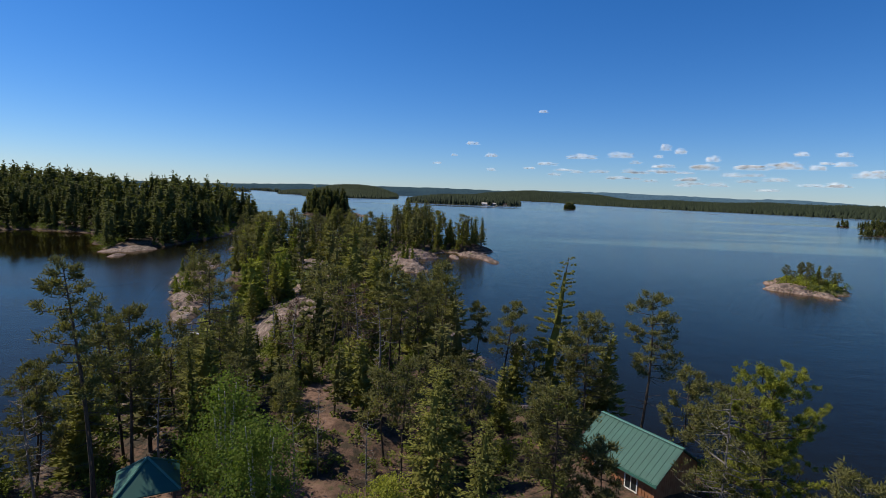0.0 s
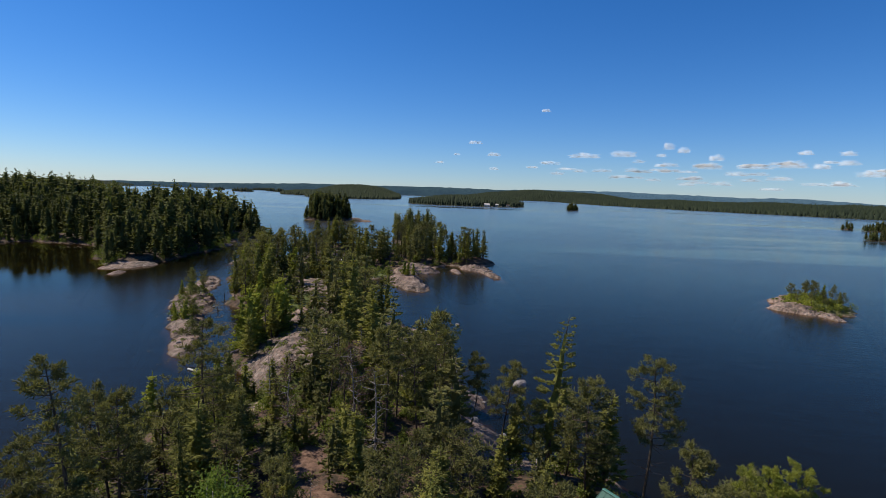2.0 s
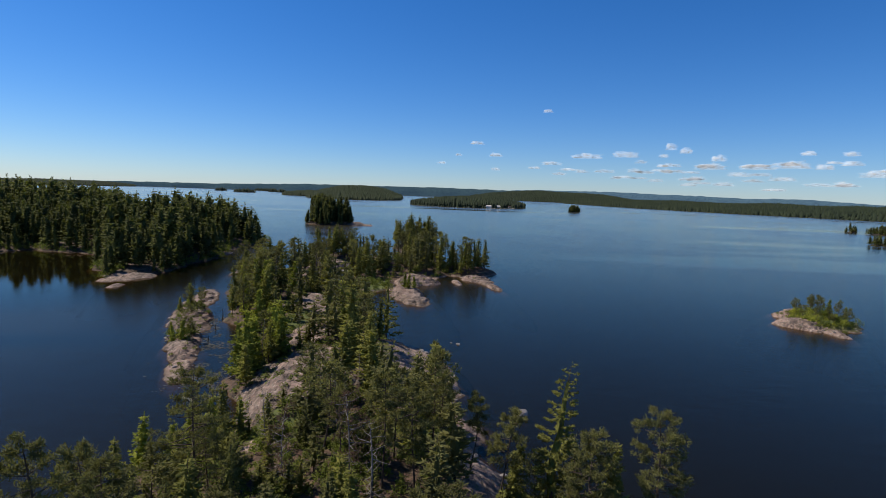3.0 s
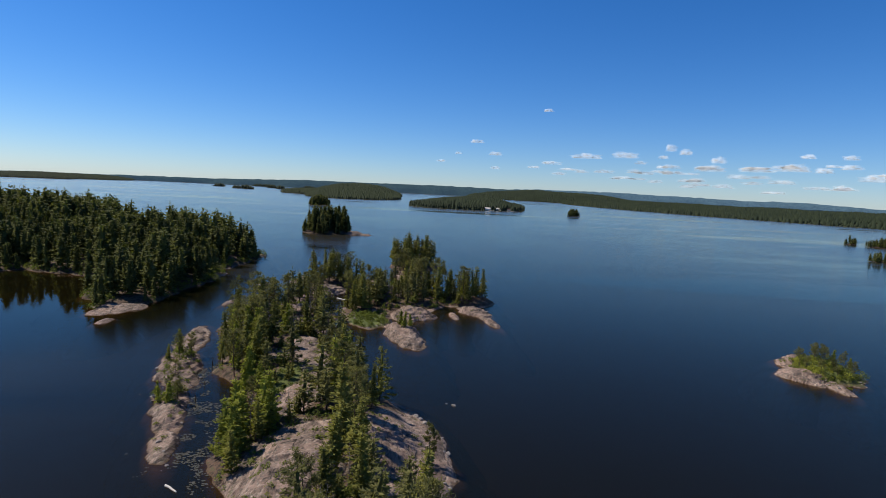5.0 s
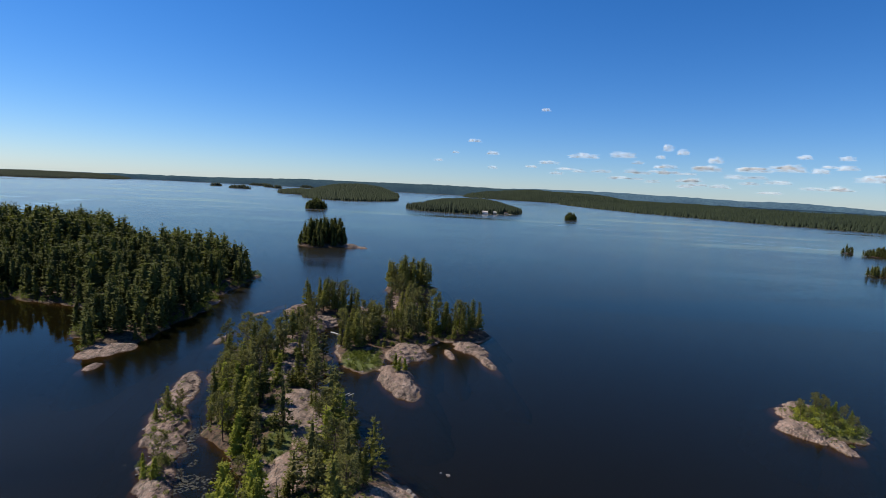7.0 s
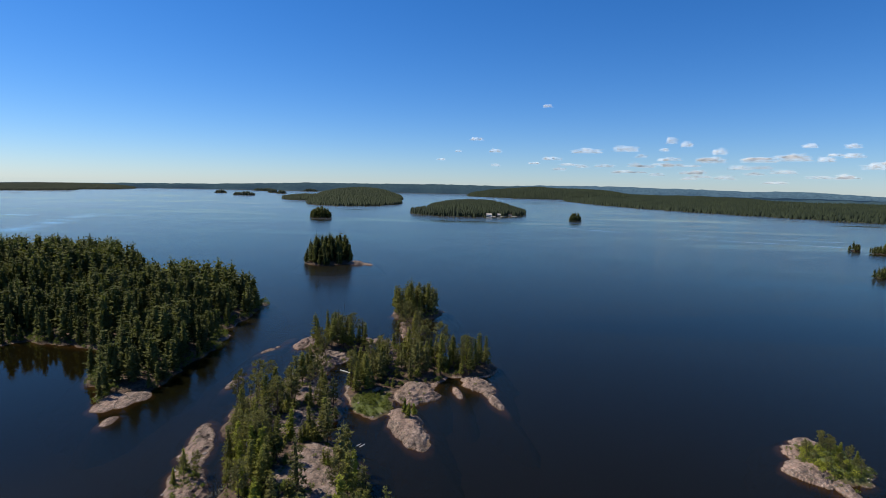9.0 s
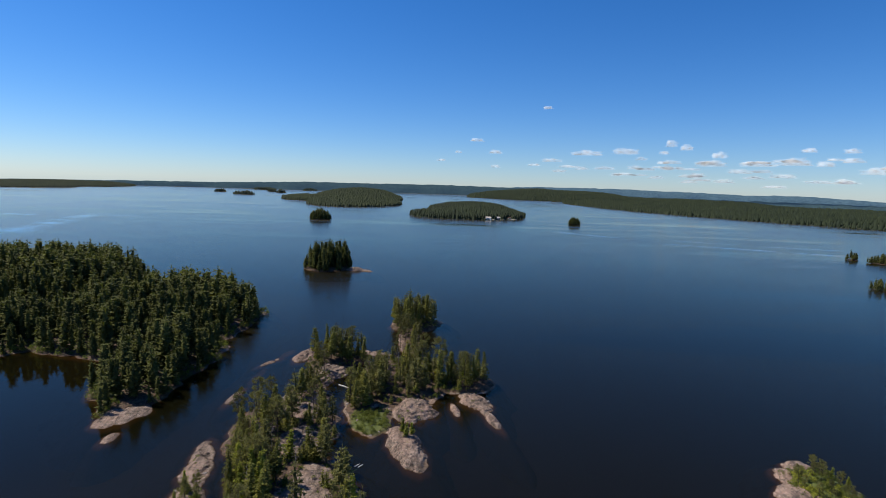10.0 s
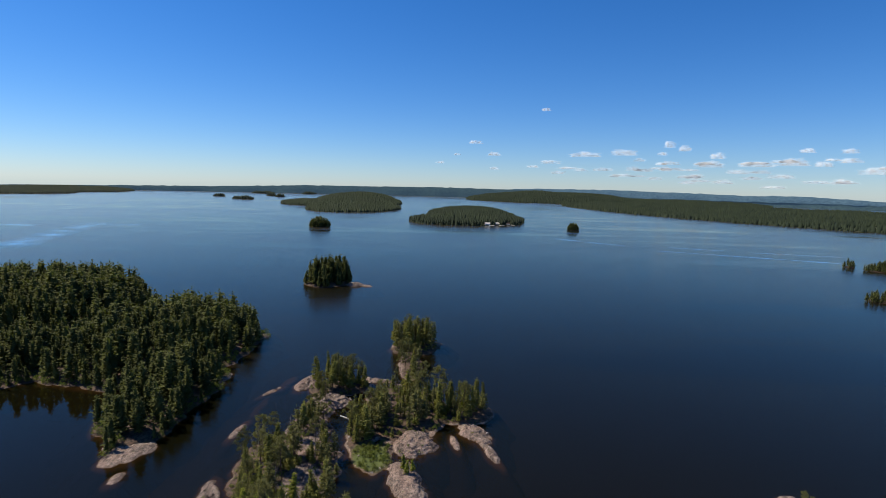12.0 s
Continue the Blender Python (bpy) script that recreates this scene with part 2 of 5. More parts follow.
def bed_material():
    n = Nodes("lake_bed")
    return n.done(principled(n, n.ramp(n.noise(0.02, 4), (0.3, (0.0085, 0.0074, 0.0022)), (0.7, (0.0100, 0.0086, 0.0026))), 0.9, spec=0.0))


BED = bed_material()


def plain(name, color, rough=0.7, metallic=0.0, spread=0.2, scale=3.0):
    n = Nodes(name)
    f = n.ramp(n.noise(scale, 5, 0.65), (0.25, 1.0 - spread), (0.75, 1.0 + spread))
    return n.done(principled(n, n.mix(1.0, color, f, "MULTIPLY"), rough, metallic=metallic))


ROOF_GREEN = plain("green_painted_steel", (0.016, 0.078, 0.060), 0.65, 0.0, 0.14, 1.2)
ROOF_TRIM = plain("light_green_trim", (0.05, 0.15, 0.12), 0.55, 0.0, 0.1, 2.0)
SIDING = plain("cedar_siding", (0.30, 0.135, 0.065), 0.75, 0.0, 0.35, 2.5)
WHITE_PAINT = plain("white_paint", (0.72, 0.70, 0.66), 0.6, 0.0, 0.08)
DARK_WOOD = plain("dark_wood", (0.07, 0.045, 0.03), 0.8, 0.0, 0.3)
PALE_WOOD = plain("pale_dry_wood", (0.50, 0.46, 0.41), 0.85, 0.0, 0.2)
PAD_GREEN = plain("lily_pad", (0.040, 0.038, 0.028), 0.85, 0.0, 0.45, 0.6)
GLASS = plain("window_glass", (0.02, 0.025, 0.03), 0.05, 0.0, 0.05)


# ---- mesh helpers ----
def mesh_object(name, verts, faces, material, parent=None, label="", smooth=False):
    me = bpy.data.meshes.new(name)
    me.from_pydata([tuple(v) for v in verts] if not isinstance(verts, np.ndarray) else verts.tolist(), [], faces if isinstance(faces, list) else faces.tolist())
    me.materials.append(material)
    if smooth:
        me.polygons.foreach_set("use_smooth", [True] * len(me.polygons))
    me.update()
    ob = new(name, me)
    if parent:
        ob.parent = parent
    if label:
        tagged(ob, label)
    return ob


def part(name, bm, material, parent, label=""):
    me = bpy.data.meshes.new(name)
    bm.to_mesh(me)
    bm.free()
    me.materials.append(material)
    ob = new(name, me)
    ob.parent = parent
    if label:
        tagged(ob, label)
    return ob


def thing(name, m, label, category, group="", kind=""):
    ob = new(name)
    ob.empty_display_size = 0.3
    ob.matrix_world = m
    return tagged(ob, label, category, group, kind)


def box(bm, x0, x1, y0, y1, z0, z1, bevel=0.0):
    made = bmesh.ops.create_cube(bm, size=1.0, matrix=Matrix.Translation(((x0 + x1) / 2, (y0 + y1) / 2, (z0 + z1) / 2)) @ Matrix.Diagonal((x1 - x0, y1 - y0, z1 - z0, 1)))
    if bevel:
        edges = list({ed for v in made["verts"] for ed in v.link_edges})
        bmesh.ops.bevel(bm, geom=edges, offset=bevel, segments=1, affect="EDGES")
    return bm


class Soup:
    """Collects tubes and sprays as arrays, for one mesh."""

    def __init__(self):
        self.v, self.f, self.n = [], [], 0

    def tube(self, pts, radii, sides=5):
        pts = [Vector(p) for p in pts]
        ring0 = self.n
        for i, (p, r) in enumerate(zip(pts, radii)):
            d = (pts[min(i + 1, len(pts) - 1)] - pts[max(i - 1, 0)]).normalized()
            u = d.orthogonal().normalized()
            w = d.cross(u)
            for k in range(sides):
                t = 2 * math.pi * k / sides
                self.v.append(tuple(p + (u * math.cos(t) + w * math.sin(t)) * r))
        for i in range(len(pts) - 1):
            for k in range(sides):
                a_, b_ = ring0 + i * sides + k, ring0 + i * sides + (k + 1) % sides
                self.f.append((a_, b_, b_ + sides, a_ + sides))
        self.f.append(tuple(ring0 + (len(pts) - 1) * sides + k for k in range(sides)))
        self.n = len(self.v)

    def sprays(self, at, way, length, width, rng):
        """Small folded leaf-shaped sprays at points (N,3), pointing along way (N,3)."""
        at, way = np.asarray(at, float), np.asarray(way, float)
        way = way / (np.linalg.norm(way, axis=1, keepdims=True) + 1e-9)
        side = np.cross(way, rng.normal(size=way.shape) * 0.55 + np.array([0, 0, 1.0]))
        side /= np.linalg.norm(side, axis=1, keepdims=True) + 1e-9
        L, Wd = np.broadcast_to(length, len(at))[:, None], np.broadcast_to(width, len(at))[:, None]
        mid = at + way * L * 0.45
        sag = np.array([0, 0, -1.0]) * Wd * 0.35
        quad = np.stack([at, mid + side * Wd * 0.5 + sag, at + way * L, mid - side * Wd * 0.5 + sag], 1).reshape(-1, 3)
        base = self.n + 4 * np.arange(len(at))[:, None]
        self.f.extend((base + np.array([0, 1, 2, 3])).tolist())
        self.v.extend(quad.tolist())
        self.n = len(self.v)


def arrays(soup):
    return np.array(soup.v), soup.f


# ---- the lay of the land ----
def lattice(ix, iy, seed):
    h = (ix.astype(np.int64) * 374761393 + iy.astype(np.int64) * 668265263 + seed * 974711) & 0xFFFFFFFF
    h = ((h ^ (h >> 13)) * 1274126177) & 0xFFFFFFFF
    return ((h ^ (h >> 16)) & 0xFFFF) / 65535.0


def value_noise(x, y, seed=0):
    x, y = np.asarray(x, float), np.asarray(y, float)
    ix, iy = np.floor(x), np.floor(y)
    fx, fy = x - ix, y - iy
    fx, fy = fx * fx * (3 - 2 * fx), fy * fy * (3 - 2 * fy)
    n00, n10 = lattice(ix, iy, seed), lattice(ix + 1, iy, seed)
    n01, n11 = lattice(ix, iy + 1, seed), lattice(ix + 1, iy + 1, seed)
    return (n00 * (1 - fx) + n10 * fx) * (1 - fy) + (n01 * (1 - fx) + n11 * fx) * fy


def fractal(x, y, size, seed=0, octaves=4):
    total, amp, norm = 0.0, 1.0, 0.0
    for o in range(octaves):
        total = total + amp * (value_noise(x / size + 17.3 * o, y / size - 9.1 * o, seed + o) - 0.5) * 2
        norm += amp
        amp, size = amp * 0.5, size * 0.5
    return total / norm


# humps of land: centre, half width, half length, turn in degrees (anticlockwise), height, bareness
HOME_ISLAND = [
    (-4, 8, 36, 33, 0, 4.2, 0.0), (-9, 50, 19, 33, 0, 4.3, 0.1), (12, 36, 11, 17, 20, 3.0, 0.1), (-17, 88, 16, 24, 8, 4.2, 0.25),
    (-4, 84, 7, 18, 10, 1.5, 1.0), (-18, 74, 9, 16, 0, 5.6, 0.6), (-35, 128, 15, 34, 26, 4.0, 0.25), (-47, 162, 16, 23, 8, 3.6, 0.25), (-48, 186, 8, 14, 0, 2.4, 0.5),
]
NORTH_ISLAND = [
    (-46, 227, 13.5, 11.5, 0, 3.0, 0.15), (-46, 210.5, 9, 8, 0, 2.2, 1.0), (-60, 231, 4, 10, -10, 1.3, 1.0), (-48, 202, 6, 12, 0, 2.0, 0.6), (-31, 235.5, 8, 3.2, -5, 0.9, 1.0),
    (-10, 153.5, 5.0, 14, 20, 2.0, 1.0), (-10, 178, 8, 10, 0, 2.6, 1.0), (-22, 168, 7, 10, 0, 0.7, 0.0), (-15, 204, 16, 28, 5, 3.4, 0.1), (-27, 190, 6, 22, -4, 1.6, 0.1),
    (6, 203, 11.5, 10.5, 0, 2.8, 0.1), (11, 188, 5, 8.5, 25, 1.4, 1.0), (15.5, 174, 1.7, 8, 20, 0.6, 1.0), (4, 180, 1.3, 5, 12, 0.5, 1.0), (-17, 256, 6, 20, 6, 1.0, 0.2), (-17, 287, 13, 14, 0, 2.8, 0.05), (-6, 293, 5, 3, 0, 0.6, 1.0),
]
SKERRIES = [
    (-63, 139, 3.9, 14, 14, 1.1, 0.95), (-56, 118, 4.6, 14, 22, 1.5, 0.8), (-48.2, 99, 3.3, 12, 27, 1.2, 0.9), (-41.5, 84.5, 2.0, 7, 24, 0.8, 1.0),
    (-72, 184.5, 1.7, 7, -3, 0.6, 1.0), (-72, 220, 1.5, 6, -30, 0.25, 1.0), (-69, 232, 2.6, 9, -12, -0.25, 1.0), (-72, 205, 2.0, 14, 0, -0.5, 1.0), (11.7, 73.0, 1.0, 1.0, 0, -0.2, 1.0),
]
EAST_ISLET = [(98, 140, 8.0, 10.5, -5, 2.2, 0.4), (92.5, 144, 3.8, 6.5, -10, 1.3, 1.0), (90.2, 135, 5.2, 6.8, 10, 1.5, 1.0), (93.5, 127.5, 2.6, 5.5, -8, 0.9, 1.0), (104.5, 138.5, 2.6, 3.5, 0, 0.8, 1.0), (99, 150.5, 4.5, 3.5, 0, 1.2, 1.0)]
WEST_SHORE = [
    (-112, 212, 16.5, 37, 0, 3.4, 0.05), (-104, 182, 9.5, 19, 0, 2.2, 0.05), (-100.5, 166, 6.5, 9.5, -10, 1.2, 0.9), (-95, 152, 2.2, 4, 0, 0.7, 1.0), (-146, 272, 46, 56, 0, 8, 0.0),
    (-276, 333, 80, 84, 0, 12, 0.0), (-160, 234, 18, 12, 30, 1.4, 0.0), (-200, 240, 34, 32, 0, 3.0, 0.0), (-330, 240, 90, 60, 20, 8, 0.0), (-98.5, 234, 3, 6, 0, 0.9, 1.0), (-104, 300, 3.5, 6, 0, 0.9, 1.0),
]
PINE_ISLAND = [(-104, 466, 21, 21, 0, 4.0, 0.05), (-80, 459, 8, 5.5, 0, 2.8, 1.0), (-70, 456.5, 6, 2.6, -20, 1.1, 1.0)]
ROUND_ISLET = [(-264, 1076, 20, 19, 0, 3.0, 0.1)]
LODGE_ISLAND = [(36, 1335, 136, 116, 0, 7, 0.0), (60, 1650, 125, 320, 0, 12, 0.0), (140, 1390, 50, 60, 0, 5, 0.0)]
LONG_ISLAND = [(-430, 2480, 200, 480, 0, 36, 0.0), (-350, 1960, 160, 310, 0, 20, 0.0), (-590, 2270, 130, 210, 20, 10, 0.0)]
SENTRY_ISLET = [(270, 1165, 10, 10, 0, 2.0, 0.2)]
EAST_ISLETS = [(502, 669, 6.5, 6.5, 0, 2.0, 0.1), (540, 642, 40, 16, 10, 2.0, 0.1), (388, 452, 32, 12, 0, 1.4, 0.2)]
FAR_ISLETS = [(-1034, 2645, 50, 26, 0, 4, 0.0), (-1325, 3035, 34, 24, 0, 4, 0.0), (-1164, 3445, 30, 24, 0, 5, 0.0), (-1035, 3228, 28, 22, 0, 5, 0.0), (-1439, 4070, 90, 30, 0, 4, 0.0), (-1135, 4280, 55, 24, 0, 4, 0.0)]
EAST_SHORE = [(1273, 2173, 560, 1250, 18, 20, 0.0), (760, 3900, 640, 560, 0, 62, 0.0), (1620, 4000, 700, 620, 0, 22, 0.0), (1180, 1290, 60, 26, -30, 2, 0.3)]
WEST_FAR = [(-2330, 2750, 300, 330, 0, 14, 0.0), (-2600, 3500, 420, 700, 20, 18, 0.0)]


def humps(x, y, blobs, wobble=1.0, fall=0.55):
    """Height and bareness of a group of humps."""
    x, y = np.asarray(x, float), np.asarray(y, float)
    height, bare = np.full(x.shape, -30.0), np.zeros(x.shape)
    nick_x, nick_y = 1.5 * fractal(x, y, 5.5, 301, 3), 1.5 * fractal(x, y, 5.5, 311, 3)
    for k, (cx, cy, rx, ry, turn, top, raw) in enumerate(blobs):
        t, m = radians(turn), min(rx, ry)
        dx = x - cx + min(1.0, m / 5) * nick_x + wobble * min(m * 0.25, 14) * fractal(x, y, max(m * 0.9, 3), 11 + k, 4)
        dy = y - cy + min(1.0, m / 5) * nick_y + wobble * min(m * 0.25, 14) * fractal(x, y, max(m * 0.9, 3), 57 + k, 4)
        u, v = (dx * math.cos(t) + dy * math.sin(t)) / rx, (-dx * math.sin(t) + dy * math.cos(t)) / ry
        r = np.sqrt(u * u + v * v)
        h = np.where(r < 1, top * (1 - r ** 2.4), -(r - 1) * m * fall - (r - 1) ** 2 * m * 0.4)
        if top < 0:
            h = top - np.maximum(r - 0.6, 0) * m * fall
        win = h > height
        height, bare = np.where(win, h, height), np.where(win, raw, bare)
    return height, bare


# patches of open rock on the home island: centre, radii
OPEN_ROCK = [(-17.5, 61, 3.5, 8), (-20, 75, 8, 15), (-22, 103, 4, 5), (-26, 99, 5, 9), (-25, 114, 5, 6), (-31, 122, 8, 5), (-29, 102, 4.5, 6), (-31, 131, 5, 7), (-40, 150, 6, 9), (-47, 166, 4, 6), (-3, 84, 10, 17), (8, 55, 6, 8), (-43, 172, 4, 6), (4, 66, 5, 7), (-18, 80, 5, 9)]
# trodden openings with bare reddish earth: centre, radii
EARTH = [(-7.8, 37.5, 1.3, 1.9), (-6.8, 29.4, 1.5, 1.5), (4.2, 30.0, 2.0, 2.0), (7.0, 52.5, 4.0, 3.5), (-9.6, 43.0, 1.8, 2.6), (-16.5, 29.8, 2.4, 2.0)]
GRASS = [(-23, 168, 7, 10), (-1, 62, 5, 5), (-17, 60, 5, 5), (-30, 110, 3, 6), (100, 140, 8, 10), (-97, 172, 5, 5)]


def near_land(x, y):
    x, y = np.asarray(x, float), np.asarray(y, float)
    h, bare = humps(x, y, HOME_ISLAND + NORTH_ISLAND + SKERRIES + EAST_ISLET)
    rough = fractal(x, y, 9, 91, 4)
    # the long slab beside the cove is worn smooth
    worn = np.clip(1.5 - 1.2 * (((x + 3) / 10) ** 2 + ((y - 87) / 18) ** 2), 0, 1)
    ledge = np.abs(fractal(x * 0.8 + y * 0.6, y * 0.25, 5, 23, 3))
    keep = np.clip((h + 1.0) / 1.6, 0, 1)
    h = h + keep * (1 - 0.6 * worn) * (0.42 * rough + 0.4 * ledge - 0.2 + 0.2 * fractal(x, y, 2.2, 5, 3))
    # fissures and worn grooves in the bare rock, running across the islands
    along, across = x * 0.9 + y * 0.43, (-x * 0.43 + y * 0.9) * 0.35
    groove = np.clip(0.16 - np.abs(fractal(along, across, 6.5, 401, 3)), 0, 0.16) / 0.16
    chips = fractal(x, y, 1.6, 409, 2)
    raw = np.clip(bare + 0.15, 0, 1) * np.clip((h + 0.6) / 1.0, 0, 1) * (1 - 0.8 * worn)
    shard = np.abs(fractal(along * 0.55, across * 4.0, 2.4, 433, 3))
    h = h - raw * (0.42 * groove ** 1.5 - 0.16 * chips - 0.5 * shard)
    # broken ledges: the rock climbs in uneven steps
    tilt = h + 0.35 * fractal(x, y, 7, 201, 2) + 0.05 * (x * 0.5 + y * 0.3) % 3.0
    step = 0.7
    frac = tilt / step - np.floor(tilt / step)
    h = h + keep * step * (np.clip((frac - 0.62) / 0.38, 0, 1) - frac) * np.clip(bare + 0.25, 0, 1) * 0.9 * (1 - 0.9 * worn) + keep * 0.15
    for cx, cy, rx, ry in OPEN_ROCK:
        d = ((x - cx) / rx) ** 2 + ((y - cy) / ry) ** 2
        bare = np.maximum(bare, np.clip(1.6 - 1.2 * d, 0, 1))
    bare = np.maximum(bare, np.clip((0.75 - h) / 0.5, 0, 1) * np.clip(0.55 + 1.4 * fractal(x, y, 11, 44, 2), 0, 0.9))
    grass = np.zeros(x.shape)
    for cx, cy, rx, ry in GRASS:
        d = ((x - cx) / rx) ** 2 + ((y - cy) / ry) ** 2
        grass = np.maximum(grass, np.clip(1.5 - 1.2 * d, 0, 1))
    earth = np.zeros(x.shape)
    for cx, cy, rx, ry in EARTH:
        earth = np.maximum(earth, np.clip(1.6 - 1.2 * (((x - cx) / rx) ** 2 + ((y - cy) / ry) ** 2), 0, 1))
    return np.maximum(h, -7.5), np.clip(bare - 0.7 * grass * (h > 0.2), 0, 1), grass - earth


def open_earth(x, y):
    return any(((x - cx) / rx) ** 2 + ((y - cy) / ry) ** 2 < 0.8 for cx, cy, rx, ry in EARTH)


def west_land(x, y):
    h, bare = humps(x, y, WEST_SHORE)
    groove = np.clip(0.18 - np.abs(fractal(x * 0.9 + y * 0.43, (-x * 0.43 + y * 0.9) * 0.4, 9, 421, 3)), 0, 0.18) / 0.18
    h = h + np.clip((h + 1) / 1.6, 0, 1) * (0.6 * fractal(x, y, 10, 33, 4) - 0.5 * groove * np.clip(bare + 0.2, 0, 1) + 0.3 * fractal(x, y, 3.5, 35, 2))
    bare = np.maximum(bare, np.clip((0.6 - h) / 0.5, 0, 1) * np.clip(0.35 + 1.4 * fractal(x, y, 14, 44, 2), 0, 0.8))
    return np.maximum(h, -7.5), np.clip(bare, 0, 1), np.zeros(np.shape(h))


def far_land(blobs):
    def land(x, y):
        h, bare = humps(x, y, blobs, 1.0)
        m = min(blobs[0][2], 200)
        h = h + np.clip(h / 6, 0, 1) * 0.06 * m * fractal(x, y, m, 7, 3)
        return np.maximum(h, -7.5), bare, np.zeros(np.shape(h))
    return land


NEAR_GRID = []


def spot(x, y):
    """Height and bareness of the near land at one place, from its grid."""
    h, bare, x0, y0, sx, sy = NEAR_GRID
    j, i = min(max(int(round((x - x0) / sx)), 0), h.shape[1] - 1), min(max(int(round((y - y0) / sy)), 0), h.shape[0] - 1)
    return float(h[i, j]), float(bare[i, j])


# plain dark green ground for the far woods, without the brown litter
FAR_FLOOR = plain("far_forest_floor", (0.030, 0.038, 0.017), 0.95, 0.0, 0.4, 0.02)


def terrain(name, label, land, x0, x1, y0, y1, step, material=None):
    nx, ny = int((x1 - x0) / step) + 1, int((y1 - y0) / step) + 1
    gx, gy = np.meshgrid(np.linspace(x0, x1, nx), np.linspace(y0, y1, ny))
    h, bare, grass = land(gx, gy)
    if not NEAR_GRID:
        NEAR_GRID.extend((h, bare, x0, y0, (x1 - x0) / (nx - 1), (y1 - y0) / (ny - 1)))
    idx = np.arange(nx * ny).reshape(ny, nx)
    quads = np.stack([idx[:-1, :-1], idx[:-1, 1:], idx[1:, 1:], idx[1:, :-1]], -1)
    top = np.maximum.reduce([h[:-1, :-1], h[:-1, 1:], h[1:, 1:], h[1:, :-1]])
    quads = quads[top > -7.0].reshape(-1, 4)
    used = np.unique(quads)
    remap = np.zeros(nx * ny, int)
    remap[used] = np.arange(len(used))
    verts = np.stack([gx.ravel(), gy.ravel(), h.ravel()], 1)[used]
    ob = mesh_object(name, verts, remap[quads], material or GROUND, smooth=step > 1.2)
    for key, values in (("bare", bare), ("grass", grass)):
        at = ob.data.attributes.new(key, "FLOAT", "POINT")
        at.data.foreach_set("value", values.ravel()[used].astype(np.float32))
    return tagged(ob, label, "ground", kind="structure")


terrain("ground_island", "pink-grey granite islands with needle litter, moss and bare rock", near_land, -95, 130, -45, 315, 0.5)
terrain("ground_west_shore", "forested rocky shore with a bare granite point", west_land, -440, -70, 130, 490, 1.15)
terrain("ground_pine_island", "small rocky island with a bare granite tail", far_land(PINE_ISLAND), -150, -50, 430, 500, 1.2)
terrain("ground_round_islet", "tiny wooded islet in open water", far_land(ROUND_ISLET), -310, -220, 1040, 1115, 3)
terrain("ground_lodge_island", "wooded island with cottages on its shore", far_land(LODGE_ISLAND), -170, 270, 1150, 2010, 8, FAR_FLOOR)
terrain("ground_long_island", "long wooded island far out in the lake", far_land(LONG_ISLAND), -800, -150, 1600, 3000, 14, FAR_FLOOR)
terrain("ground_sentry_islet", "tiny rocky islet with a clump of trees", far_land(SENTRY_ISLET), 245, 295, 1140, 1190, 2.5)
terrain("ground_east_islets", "low wooded islets off the shore", far_land(EAST_ISLETS), 330, 590, 425, 700, 3)
terrain("ground_far_islets", "row of small wooded islets far off", far_land(FAR_ISLETS), -1600, -960, 2580, 4340, 12, FAR_FLOOR)
terrain("ground_east_shore", "long forested far shore rising inland", far_land(EAST_SHORE), 80, 2700, 900, 4700, 22, FAR_FLOOR)
terrain("ground_west_headland", "far forested headland", far_land(WEST_FAR), -3150, -1950, 2350, 4250, 26, FAR_FLOOR)


def disc(name, z, radius, material, label, category):
    n = 96
    verts = [(0, 60, z)] + [(radius * math.cos(2 * math.pi * k / n), radius * math.sin(2 * math.pi * k / n), z) for k in range(n)]
    faces = [(0, 1 + k, 1 + (k + 1) % n) for k in range(n)]
    return tagged(mesh_object(name, verts, faces, material), label, category, kind="structure")


disc("ground", -7.2, 4950, BED, "dark silty lake bed", "ground")
disc("water", 0.0, 4950, WATER, "dark blue lake water ruffled by a light wind", "water")


def slick(line, width, seed):
    """A streak along a line of places on the water, fading out to its sides and ends."""
    n, cols = 40, (-1.0, -0.5, 0.0, 0.5, 1.0)
    ts = np.linspace(0, 1, n)
    k = np.linspace(0, 1, len(line))
    x, y = np.interp(ts, k, [q[0] for q in line]), np.interp(ts, k, [q[1] for q in line])
    dx, dy = np.gradient(x), np.gradient(y)
    l = np.hypot(dx, dy)
    w = width * (0.7 + 0.6 * value_noise(ts * 9, ts * 0, seed))
    verts, film = [], []
    for i in range(n):
        for c in cols:
            verts.append((x[i] - dy[i] / l[i] * w[i] * c, y[i] + dx[i] / l[i] * w[i] * c, 0.02))
            film.append((1 - abs(c)) * min(1.0, 6 * ts[i], 6 * (1 - ts[i])))
    m = len(cols)
    faces = [(i * m + j, i * m + j + 1, (i + 1) * m + j + 1, (i + 1) * m + j) for i in range(n - 1) for j in range(m - 1)]
    ob = mesh_object("water_slick", verts, faces, SLICK)
    at = ob.data.attributes.new("film", "FLOAT", "POINT")
    at.data.foreach_set("value", film)
    return tagged(ob, "pale smooth streak drawn out by wind on the lake", "water", kind="structure")


slick([(-530, 590), (-579, 733), (-625, 863), (-659, 951), (-690, 1060)], 34, 1)
slick([(-690, 1000), (-640, 985), (-585, 1010)], 22, 2)
slick([(-800, 935), (-730, 940)], 22, 3)
slick([(300, 800), (423, 746), (540, 692)], 6, 4)
slick([(180, 960), (230, 905), (290, 850)], 7, 5)
slick([(330, 860), (470, 800), (640, 760)], 6, 6)


